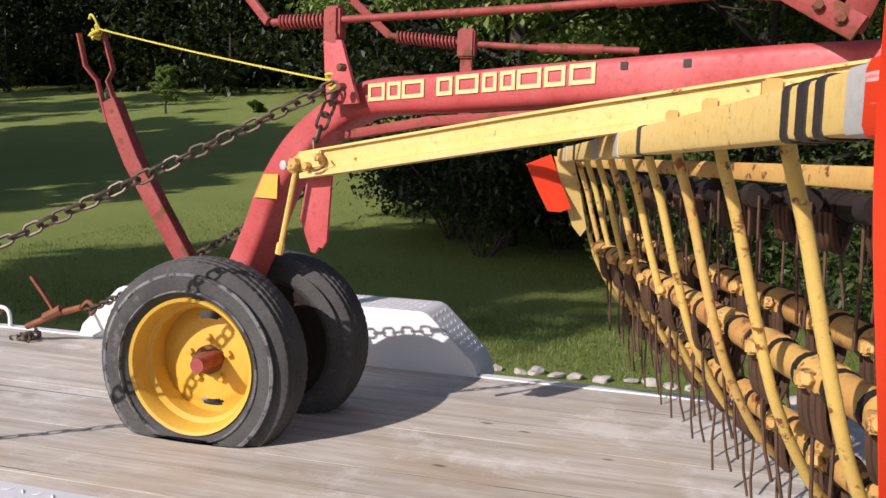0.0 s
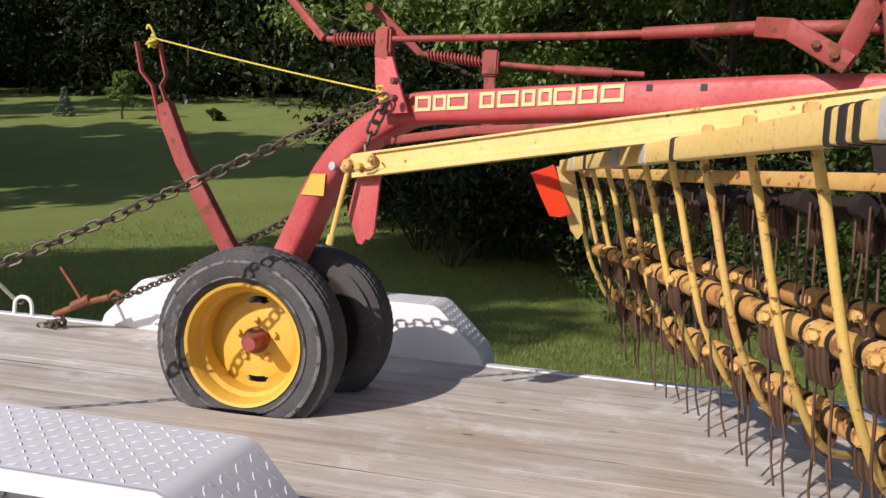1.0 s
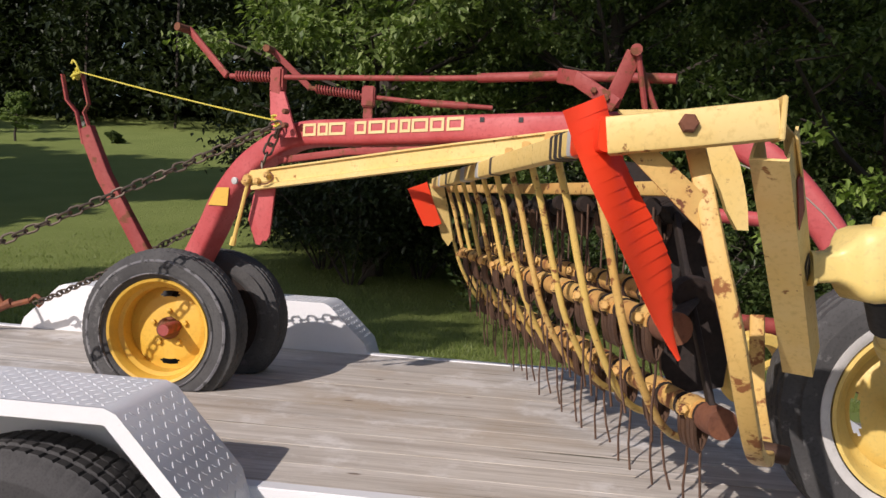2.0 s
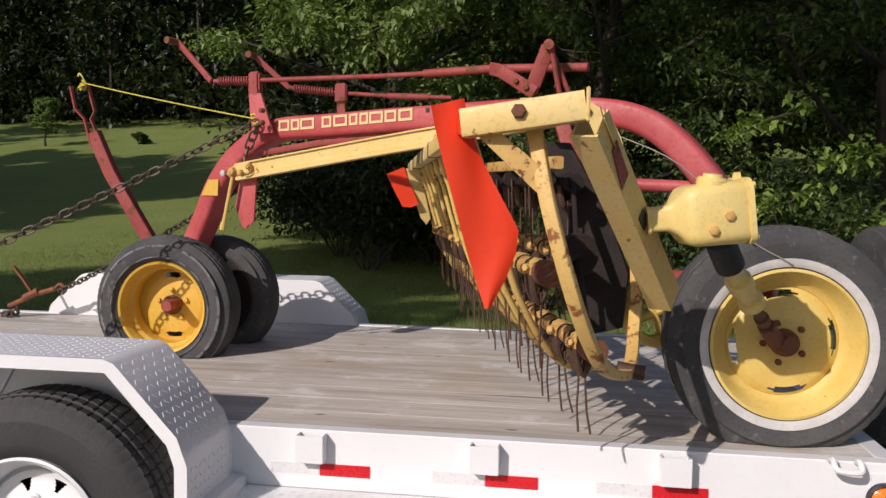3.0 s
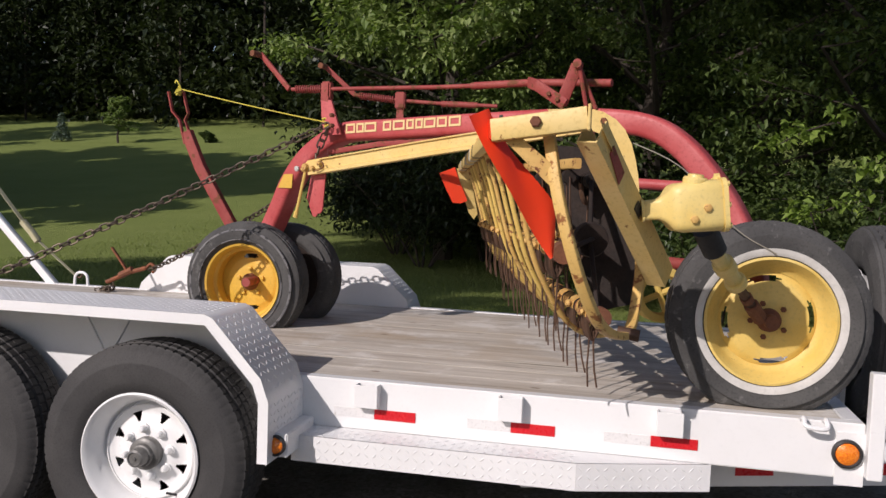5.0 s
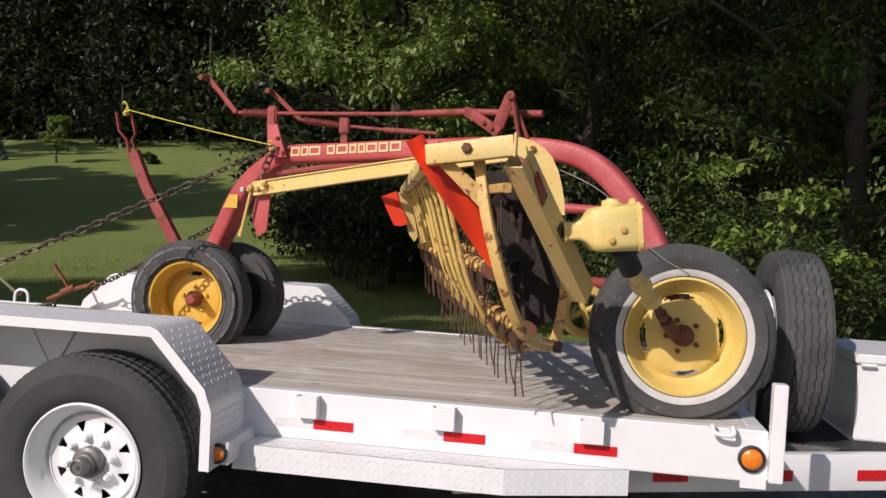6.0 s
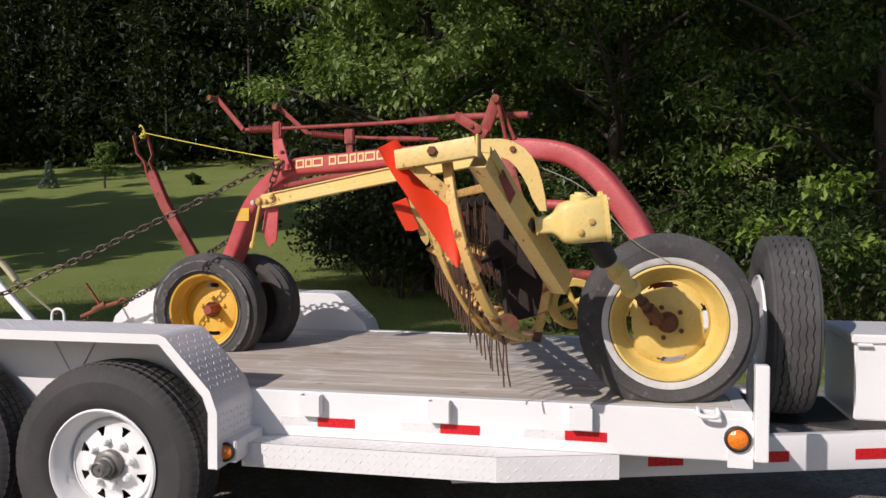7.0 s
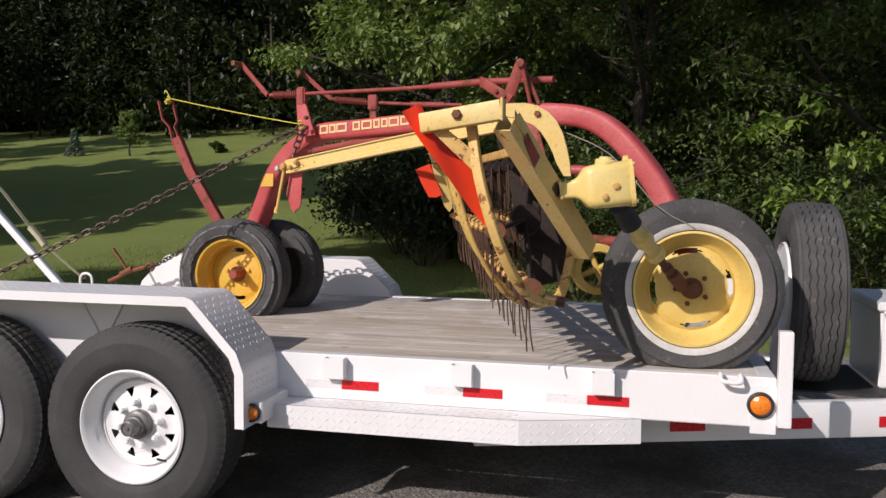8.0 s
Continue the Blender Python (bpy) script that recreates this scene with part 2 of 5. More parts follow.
M_GRASS = leaf_mat("grass_blade", (0.10, 0.14, 0.028), (0.20, 0.24, 0.065), 0.3)

# ---- building helpers ----
BASE = {}


def thing(name, base, label, category, group="", kind=""):
    """An empty at the base of a thing; its parts are built in world places."""
    e = new(name)
    e.empty_display_size = 0.1
    e.matrix_basis = Matrix.Translation(base)
    BASE[e.name] = Vector(base)
    return tagged(e, label, category, group, kind)


def to_mesh(name, bm, smooth=True):
    me = bpy.data.meshes.new(name)
    bm.normal_update()
    bm.to_mesh(me)
    bm.free()
    if smooth:
        for p in me.polygons:
            p.use_smooth = True
        me.set_sharp_from_angle(angle=radians(38))
    return me


def part(name, bm, material, parent=None, label="", smooth=True):
    me = to_mesh(name, bm, smooth)
    me.materials.append(material)
    ob = new(name, me)
    if parent:
        ob.parent = parent
        if parent.name in BASE:
            ob.matrix_parent_inverse = Matrix.Translation(-BASE[parent.name])
    if label:
        ob["label"] = label
    return ob


def box(bm, lo, hi, bevel=0.0, m=None):
    lo, hi = Vector(lo), Vector(hi)
    d = hi - lo
    r = bmesh.ops.create_cube(bm, size=1)
    vs = r["verts"]
    bmesh.ops.scale(bm, vec=d, verts=vs)
    bmesh.ops.translate(bm, vec=(lo + hi) / 2, verts=vs)
    if bevel:
        es = list({e for v in vs for e in v.link_edges})
        g = bmesh.ops.bevel(bm, geom=es, offset=bevel, segments=2, affect="EDGES")
        vs = list({v for f in g["faces"] for v in f.verts} | {v for v in vs if v.is_valid})
    if m:
        bmesh.ops.transform(bm, matrix=m, verts=vs)
    return bm


def frames_along(pts, up=None):
    pts = [Vector(p) for p in pts]
    out, ref = [], None
    for i, p in enumerate(pts):
        t = (pts[min(i + 1, len(pts) - 1)] - pts[max(i - 1, 0)]).normalized()
        if up is not None:
            s = t.cross(Vector(up)).normalized()
            n = s.cross(t).normalized()
        else:
            if ref is None:
                ref = t.orthogonal().normalized()
            n = (ref - t * ref.dot(t)).normalized()
            ref = n
            s = t.cross(n)
        out.append((p, s, n))
    return out


def sweep(bm, pts, section, up=None, closed=False):
    """Sweep a closed section (list of (side, normal) pairs) along points."""
    fr = frames_along(pts, up)
    rings = [[bm.verts.new(p + s * a + n * b) for a, b in section] for p, s, n in fr]
    k = len(section)
    for r0, r1 in zip(rings, rings[1:] + ([rings[0]] if closed else [])):
        for i in range(k):
            bm.faces.new((r0[i], r0[(i + 1) % k], r1[(i + 1) % k], r1[i]))
    if not closed:
        bm.faces.new(rings[0][::-1])
        bm.faces.new(rings[-1])
    bmesh.ops.recalc_face_normals(bm, faces=bm.faces)
    return bm


def circle(r, k=10):
    return [(r * math.cos(2 * math.pi * i / k), r * math.sin(2 * math.pi * i / k)) for i in range(k)]


def rounded(w, h, r=0.008, k=3):
    out = []
    for cx, cy, a0 in ((w / 2 - r, h / 2 - r, 0), (-w / 2 + r, h / 2 - r, 90), (-w / 2 + r, -h / 2 + r, 180), (w / 2 - r, -h / 2 + r, 270)):
        for i in range(k):
            a = radians(a0 + 90 * i / (k - 1))
            out.append((cx + r * math.cos(a), cy + r * math.sin(a)))
    return out


def channel(w, h, t=0.006):
    """Open channel section, its mouth towards the side's minus."""
    return [(-w / 2, h / 2), (w / 2, h / 2), (w / 2, -h / 2), (-w / 2, -h / 2), (-w / 2, -h / 2 + t), (w / 2 - t, -h / 2 + t), (w / 2 - t, h / 2 - t), (-w / 2, h / 2 - t)]


def smooth_path(pts, per=6):
    """Catmull-Rom through the points."""
    pts = [Vector(p) for p in pts]
    ext = [pts[0] * 2 - pts[1]] + pts + [pts[-1] * 2 - pts[-2]]
    out = []
    for a, b, c, d in zip(ext, ext[1:], ext[2:], ext[3:]):
        for i in range(per):
            t = i / per
            out.append(0.5 * ((2 * b) + (c - a) * t + (2 * a - 5 * b + 4 * c - d) * t * t + (3 * b - a - 3 * c + d) * t ** 3))
    return out + [pts[-1]]


def tube(bm, pts, r, k=10):
    return sweep(bm, pts, circle(r, k))


def rod(bm, a, b, r, k=10):
    return sweep(bm, [a, b], circle(r, k))


def lathe(bm, profile, m, k=48, close=False):
    """Turn (radius, height) pairs about z, then place by m."""
    rings = []
    for r, h in profile:
        rings.append([bm.verts.new(m @ Vector((r * math.cos(2 * math.pi * i / k), r * math.sin(2 * math.pi * i / k), h))) for i in range(k)])
    pairs = list(zip(rings, rings[1:]))
    if close:
        pairs.append((rings[-1], rings[0]))
    for r0, r1 in pairs:
        for i in range(k):
            bm.faces.new((r0[i], r0[(i + 1) % k], r1[(i + 1) % k], r1[i]))
    if not close:
        if profile[0][0] > 1e-6:
            bm.faces.new(rings[0][::-1])
        if profile[-1][0] > 1e-6:
            bm.faces.new(rings[-1])
    bmesh.ops.remove_doubles(bm, verts=bm.verts, dist=1e-6)
    bmesh.ops.recalc_face_normals(bm, faces=bm.faces)
    return bm


def bolt_head(bm, place, way, r=0.012, h=0.01, k=6):
    way = Vector(way).normalized()
    m = Matrix.Translation(place) @ way.to_track_quat("Z", "Y").to_matrix().to_4x4()
    return lathe(bm, [(r, -0.002), (r, h * 0.8), (r * 0.8, h)], m, k)


def plate(bm, outline, way, thick):
    """Flat plate from an outline of 3D points, thickened along way."""
    vs = [bm.verts.new(Vector(p)) for p in outline]
    f = bm.faces.new(vs)
    r = bmesh.ops.extrude_face_region(bm, geom=[f])
    bmesh.ops.translate(bm, vec=Vector(way).normalized() * thick, verts=[v for v in r["geom"] if isinstance(v, bmesh.types.BMVert)])
    bmesh.ops.recalc_face_normals(bm, faces=bm.faces)
    return bm


NB = bmesh.new

# ---- trailer ----
DECK = 0.670
FARY = 1.98
REAR, FRONT = -3.8, 1.69


def tyre(bm, R, rim_r, width, m, squash=None, k=96, ribs=5, depth=0.006, lug=3, bulge=0.012, zig=0.0, sh=0.9):
    """Treaded tyre about local z. squash: world height below which it is flattened."""
    w = width / 2
    shoulder = R - 0.018 - 0.12 * (0.9 - sh)
    prof = [(rim_r, -w * 0.72, 0), (rim_r + 0.012, -w * 0.86, 0), (rim_r + (R - rim_r) * 0.22, -w * 0.965, 0), (rim_r + (R - rim_r) * 0.245, -w * 0.975, 0), (rim_r + (R - rim_r) * 0.27, -w * 0.98, 0), (rim_r + (R - rim_r) * 0.45, -w - bulge * 0.3, 0), (rim_r + (R - rim_r) * 0.60, -w * 1.01, 0), (rim_r + (R - rim_r) * 0.62, -w * 1.014, 0), (rim_r + (R - rim_r) * 0.645, -w * 1.0, 0), (shoulder - 0.022, -w * (sh + 0.07), 0), (shoulder, -w * sh, 2)]
    half = sh - 0.1
    step = 2 * w * half / ribs
    for i in range(ribs):
        a = -w * half + i * step
        crown = 0.010 * (1 - abs((i + 0.5) / ribs * 2 - 1) ** 2)
        top = R - 0.010 + crown
        prof += [(top - depth, a + step * 0.02, 0), (top, a + step * 0.12, 3 + i), (top, a + step * 0.88, 3 + i), (top - depth, a + step * 0.98, 0)]
    prof += [(shoulder, w * sh, 2), (shoulder - 0.022, w * (sh + 0.07), 0), (rim_r + (R - rim_r) * 0.645, w * 1.0, 0), (rim_r + (R - rim_r) * 0.62, w * 1.014, 0), (rim_r + (R - rim_r) * 0.60, w * 1.01, 0), (rim_r + (R - rim_r) * 0.45, w + bulge * 0.3, 0), (rim_r + (R - rim_r) * 0.27, w * 0.98, 0), (rim_r + (R - rim_r) * 0.245, w * 0.975, 0), (rim_r + (R - rim_r) * 0.22, w * 0.965, 0), (rim_r + 0.012, w * 0.86, 0), (rim_r, w * 0.72, 0)]
    rings = []
    for r, h, tag in prof:
        ring = []
        for i in range(k):
            rr = r
            if tag and (i + tag) % lug == 0:
                rr -= depth * 0.6
            a = 2 * math.pi * i / k
            v = m @ Vector((rr * math.cos(a), rr * math.sin(a), h + (zig * (abs(i % 8 - 4) - 2) if abs(h) < w * 0.75 else 0)))
            if squash is not None and v.z < squash:
                v.y += (v.y - m.translation.y) * min(0.12, (squash - v.z) * 3)
                v.z = squash
            ring.append(bm.verts.new(v))
        rings.append(ring)
    for r0, r1 in zip(rings, rings[1:]):
        for i in range(k):
            bm.faces.new((r0[i], r0[(i + 1) % k], r1[(i + 1) % k], r1[i]))
    bmesh.ops.recalc_face_normals(bm, faces=bm.faces)
    return bm


def facing(x, y, z, yaw=0.0):
    """Local z towards the viewer's side (minus y), turned by yaw about the upright."""
    return pose(x, y, z, 0, 0, yaw) @ pose(0, 0, 0, 90, 0, 0)


def disc_with_slots(bm, m, radii, heights, slots, widths, k=64):
    """Ring face through the given radii and heights; slots: centre angles, cut in each band as wide (degrees) as widths says."""
    rings = [[bm.verts.new(m @ Vector((r * math.cos(2 * math.pi * i / k), r * math.sin(2 * math.pi * i / k), hh))) for i in range(k)] for r, hh in zip(radii, heights)]
    for b, (r0, r1) in enumerate(zip(rings, rings[1:])):
        for i in range(k):
            a = 360 * (i + 0.5) / k
            if any(abs((a - s + 180) % 360 - 180) < widths[b] / 2 for s in slots):
                continue
            bm.faces.new((r0[i], r0[(i + 1) % k], r1[(i + 1) % k], r1[i]))
    return bm


def trailer_wheel(parent, x, y, z, side):
    """White eight-spoke wheel; side -1: its face towards minus y."""
    m = facing(x, y, z) if side < 0 else pose(x, y, z, -90, 0, 0)
    w = part("wheel", tyre(NB(), 0.416, 0.228, 0.240, m, k=440, ribs=5, lug=6, depth=0.008, sh=0.86), M_RUBBER, parent, "black ribbed trailer tyre on a white spoked rim")
    bm = NB()
    lathe(bm, [(0.230, 0.098), (0.237, 0.112), (0.230, 0.117), (0.215, 0.104), (0.206, 0.066), (0.196, 0.056), (0.188, 0.020), (0.182, 0.018), (0.177, 0.040), (0.173, 0.040), (0.173, 0.032), (0.185, 0.008), (0.205, -0.09), (0.226, -0.09)], m, 64, close=True)
    disc_with_slots(bm, m, (0.050, 0.082, 0.108, 0.117, 0.126, 0.136, 0.146, 0.153, 0.176), (0.046, 0.046, 0.040, 0.035, 0.031, 0.028, 0.027, 0.028, 0.036), [22.5 + 45 * i for i in range(8)], (0, 0, 0, 5, 9, 13, 15, 0), 240)
    part("rim", bm, M_WHITE, w, "white painted steel spoke rim")
    bm = NB()
    lathe(bm, [(0.172, -0.03), (0.05, -0.03)], m, 40)
    part("brake_drum", bm, M_DARK, w)
    bm = NB()
    lathe(bm, [(0.060, 0.03), (0.060, 0.075), (0.054, 0.080), (0.042, 0.082), (0.040, 0.098), (0.034, 0.100), (0.032, 0.136), (0.025, 0.141), (0.022, 0.136), (0.008, 0.136), (0.006, 0.141), (0.0, 0.141)], m, 32)
    part("hub_cap", bm, M_GREASE, w, "dark greasy hub with oil cap")
    for i in range(8):
        a = radians(45 * i + 10)
        bm = NB()
        lathe(bm, [(0.018, 0.040), (0.018, 0.050), (0.014, 0.052), (0.013, 0.066), (0.008, 0.073), (0.0, 0.074)], m @ Matrix.Translation((0.090 * math.cos(a), 0.090 * math.sin(a), 0)), 10)
        part("lug_nut", bm, M_WHITE, w)
    bm = NB()
    rod(bm, m @ Vector((0.19 * math.cos(-0.9), 0.19 * math.sin(-0.9), 0.05)), m @ Vector((0.165 * math.cos(-0.9), 0.165 * math.sin(-0.9), 0.09)), 0.005, 6)
    part("valve_stem", bm, M_BLACK, w)
    return w


def fender_shell(x0, x1, top, y0, y1, t=0.008):
    """Plate bent over the wheels, drawn from y0 to y1."""
    line = [(x0, 0.425), (x0, 0.64), (x0 + 0.03, 0.722), (x0 + 0.215, top - 0.012), (x0 + 0.245, top), (x1 - 0.245, top), (x1 - 0.215, top - 0.012), (x1 - 0.03, 0.722), (x1, 0.64), (x1, 0.425)]
    bm = NB()
    outer = [(bm.verts.new((x, y0, z)), bm.verts.new((x, y1, z))) for x, z in line]
    cx = (x0 + x1) / 2
    inner = [(bm.verts.new((x + (t if x < cx else -t), y0, z - t * 0.8)), bm.verts.new((x + (t if x < cx else -t), y1, z - t * 0.8))) for x, z in line]
    for (a, b), (c, d) in zip(outer, outer[1:]):
        bm.faces.new((a, c, d, b))
    for (a, b), (c, d) in zip(inner, inner[1:]):
        bm.faces.new((a, b, d, c))
    for i in range(len(line) - 1):
        for j in (0, 1):
            bm.faces.new((outer[i][j], outer[i + 1][j], inner[i + 1][j], inner[i][j]))
    bm.faces.new((outer[0][0], outer[0][1], inner[0][1], inner[0][0]))
    bm.faces.new((outer[-1][0], outer[-1][1], inner[-1][1], inner[-1][0]))
    bmesh.ops.recalc_face_normals(bm, faces=bm.faces)
    return bm, line


def rim_band(line, y0, y1, drop):
    """Flat band that follows the fender's outline, drop deep."""
    bm = NB()
    cx = (line[0][0] + line[-1][0]) / 2
    a, b = [], []
    for i, (x, z) in enumerate(line):
        px, pz = line[max(i - 1, 0)]
        qx, qz = line[min(i + 1, len(line) - 1)]
        d = Vector((qx - px, qz - pz)).normalized()
        n = Vector((d.y, -d.x))
        if n.dot(Vector((cx, 0.4)) - Vector((x, z))) < 0:
            n = -n
        for lst, off in ((a, 0.0), (b, drop)):
            lst.append([bm.verts.new((x + n.x * off, y, z + n.y * off)) for y in (y0, y1)])
    for i in range(len(line) - 1):
        for (p, q) in ((a, a), (b, b)):
            bm.faces.new((p[i][0], p[i + 1][0], p[i + 1][1], p[i][1]))
        for j in (0, 1):
            bm.faces.new((a[i][j], a[i + 1][j], b[i + 1][j], b[i][j]))
    for i in (0, -1):
        bm.faces.new((a[i][0], a[i][1], b[i][1], b[i][0]))
    bmesh.ops.recalc_face_normals(bm, faces=bm.faces)
    return bm


M_GREASE = worn("greasy_grey_steel", (0.20, 0.195, 0.185), (0.11, 0.108, 0.10), 0.4, 0.25, big=30)


def amber_mat():
    m, nt, p = node_mat("amber_lens")
    v = nt.nodes.new("ShaderNodeTexVoronoi")
    v.inputs["Scale"].default_value = 160
    tc = nt.nodes.new("ShaderNodeTexCoord")
    nt.links.new(tc.outputs["Object"], v.inputs["Vector"])
    nt.links.new(mix_node(nt, v.outputs["Distance"], (0.95, 0.30, 0.02), (0.7, 0.13, 0.01)), p.inputs["Base Color"])
    p.inputs["Roughness"].default_value = 0.15
    p.inputs["Coat Weight"].default_value = 0.5
    nt.links.new(bump_node(nt, v.outputs["Distance"], 0.4, 0.002), p.inputs["Normal"])
    return m


M_AMBER = amber_mat()


def marker_light(parent, x, y, z, r):
    m = facing(x, y, z)
    h = part("marker_light", lathe(NB(), [(r * 0.72, 0.0), (r, 0.0), (r, 0.014), (r * 0.86, 0.018), (r * 0.76, 0.012)], m, 32), M_BLACK, parent, "round amber lamp in a black rubber ring")
    part("lens", lathe(NB(), [(r * 0.76, 0.0), (r * 0.76, 0.012), (r * 0.5, 0.020), (0.0, 0.023)], m, 32), M_AMBER, h, "amber ribbed lens")
    return h


def lozenges(name, parent, origin, ax, ay, la, lb, n, pitch=0.030):
    """Raised lozenges of tread plate, turned crosswise in turn, as one mesh."""
    o, ax, ay, n = Vector(origin), Vector(ax), Vector(ay), Vector(n)
    verts, faces = [], []
    for i in range(int(la / pitch)):
        for j in range(int(lb / pitch)):
            c = o + ax * (i + 0.5) * pitch + ay * (j + 0.5) * pitch
            u = (ax + ay).normalized() if (i + j) % 2 else (ax - ay).normalized()
            v = n.cross(u)
            k = len(verts)
            for p in (c - u * 0.0120, c + v * 0.0036, c + u * 0.0120, c - v * 0.0036):
                verts.append(p[:])
            verts.append((c - u * 0.006 + n * 0.0016)[:])
            verts.append((c + u * 0.006 + n * 0.0016)[:])
            faces += [(k, k + 3, k + 4), (k + 3, k + 2, k + 5, k + 4), (k + 2, k + 1, k + 5), (k + 1, k, k + 4, k + 5)]
    me = bpy.data.meshes.new(name)
    me.from_pydata(verts, [], faces)
    me.materials.append(M_PLATE)
    ob = new(name, me)
    ob.parent = parent
    ob["kind"] = "stuff"
    return ob


def build_trailer():
    tr = thing("trailer", (0, 0.85, -0.015), "white tandem-axle flatbed trailer with weathered plank deck, parked on gravel", "trailer")
    # side rails and frame
    bm = NB()
    box(bm, (REAR, 0.0, 0.484), (FRONT, 0.055, DECK + 0.002), 0.004)
    part("side_rail", bm, M_WHITE, tr)
    bm = NB()
    box(bm, (REAR, FARY, 0.484), (FRONT, FARY + 0.055, DECK + 0.003), 0.004)
    part("side_rail", bm, M_WHITE, tr)
    bm = NB()
    box(bm, (FRONT - 0.06, 0.056, 0.484), (FRONT, FARY - 0.001, DECK + 0.001), 0.003)
    part("front_rail", bm, M_WHITE, tr)
    for i in range(9):
        x = REAR + 0.3 + i * 0.58
        part("cross_member", box(NB(), (x, 0.056, 0.52), (x + 0.05, FARY - 0.001, 0.617)), M_DARK, tr)
    for y in (0.62, 1.30):
        part("frame_beam", box(NB(), (REAR + 0.2, y, 0.36), (1.4, y + 0.06, 0.519), 0.003), M_WHITE, tr)
    # tongue
    for s in (0, 1):
        a, b = Vector((0.55, 0.03, 0.405)), Vector((3.25, 0.97, 0.405))
        if s:
            a.y, b.y = FARY - a.y, FARY - b.y
        bm = NB()
        sweep(bm, [a, b], rounded(0.06, 0.152, 0.006), up=(0, 0, 1))
        beam = part("tongue_beam", bm, M_WHITE, tr)
        if s == 0:
            d = (b - a).normalized()
            n = Vector((d.y, -d.x, 0))
            for x0 in (0.88, 1.313, 1.75, 2.173):
                p0 = a + d * ((x0 - a.x) / d.x) + n * 0.0325
                p1 = p0 + d * 0.15
                part("reflector", plate(NB(), [p0 + Vector((0, 0, -0.032)), p1 + Vector((0, 0, -0.032)), p1 + Vector((0, 0, 0.013)), p0 + Vector((0, 0, 0.013))], n, 0.002), M_REDTAPE, beam, "red reflective tape strip")
            for x0, wd in ((2.345, 0.055), (2.425, 0.05)):
                p0 = a + d * ((x0 - a.x) / d.x) + n * 0.0325
                p1 = p0 + d * wd
                part("maker_mark", plate(NB(), [p0 + Vector((0, 0, -0.03)), p1 + Vector((0, 0, -0.03)), p1 + Vector((0.012, 0, 0.035)), p0 + Vector((0.012, 0, 0.035))], n, 0.002), M_TAPE, beam, "plain black block of the maker's mark")
    part("tongue_plate", box(NB(), (1.74, 0.66, 0.483), (2.22, 1.32, 0.491)), M_DARK, tr, "black tongue plate")
    part("coupler", box(NB(), (3.1, 0.92, 0.35), (3.5, 1.06, 0.48), 0.02), M_DARK, tr)
    # step plate along the rail
    bm = NB()
    outline = [(-0.268, -0.003, 0.486), (-0.268, -0.145, 0.486), (0.758, -0.145, 0.486), (1.208, -0.003, 0.486)]
    plate(bm, outline, (0, 0, -1), 0.006)
    for p, q in zip(outline[1:], outline[2:]):
        p, q = Vector(p), Vector(q)
        n = (q - p).cross(Vector((0, 0, 1))).normalized()
        plate(bm, [p + n * 0.001, q + n * 0.001, q + n * 0.001 - Vector((0, 0, 0.095)), p + n * 0.001 - Vector((0, 0, 0.095))], -n, 0.006)
    step = part("step", bm, M_PLATE, tr, "white diamond-plate side step")
    lozenges("tread", step, (-0.268, -0.145, 0.4865), (1, 0, 0), (0, 1, 0), 1.02, 0.13, (0, 0, 1))
    lozenges("tread", step, (-0.268, -0.1465, 0.392), (1, 0, 0), (0, 0, 1), 1.02, 0.09, (0, -1, 0))
    e = Vector((0.45, 0.142, 0)).normalized()
    lozenges("tread", step, Vector((0.758, -0.1465, 0.392)), e, (0, 0, 1), 0.47, 0.09, (e.y, -e.x, 0))
    # stake pockets, reflectors
    for x in (-0.066, 0.468, 1.020):
        bm = NB()
        for lo, hi in (((x, -0.048, 0.580), (x + 0.088, -0.042, 0.664)), ((x, -0.042, 0.580), (x + 0.006, 0.0, 0.664)), ((x + 0.082, -0.042, 0.580), (x + 0.088, 0.0, 0.664))):
            box(bm, lo, hi, 0.0015)
        part("stake_pocket", bm, M_WHITE, tr)
    for x in (0.0, 0.513, 1.003):
        bm = NB()
        box(bm, (x, -0.003, 0.530), (x + 0.158, 0.0005, 0.567))
        part("reflector", bm, M_REDTAPE, tr, "red reflective tape strip")
        bm = NB()
        box(bm, (x - 0.160, -0.002, 0.531), (x - 0.002, 0.0005, 0.566))
        part("reflector", bm, M_WHITETAPE, tr, "worn white reflective tape strip")
    # front corner post, chain hook
    bm = NB()
    box(bm, (1.69, -0.045, 0.497), (1.738, 0.004, 0.850), 0.003)
    box(bm, (1.60, -0.006, 0.462), (1.69, -0.001, 0.64))
    part("corner_post", bm, M_WHITE, tr)
    part("corner_post", box(NB(), (1.69, FARY, 0.497), (1.738, FARY + 0.049, 0.85), 0.003), M_WHITE, tr)
    marker_light(tr, 1.634, -0.007, 0.571, 0.048)
    bm = NB()
    box(bm, (-0.318, -0.258, 0.435), (-0.238, -0.001, 0.52), 0.004)
    part("light_bracket", bm, M_WHITE, tr)
    marker_light(tr, -0.279, -0.259, 0.478, 0.037)
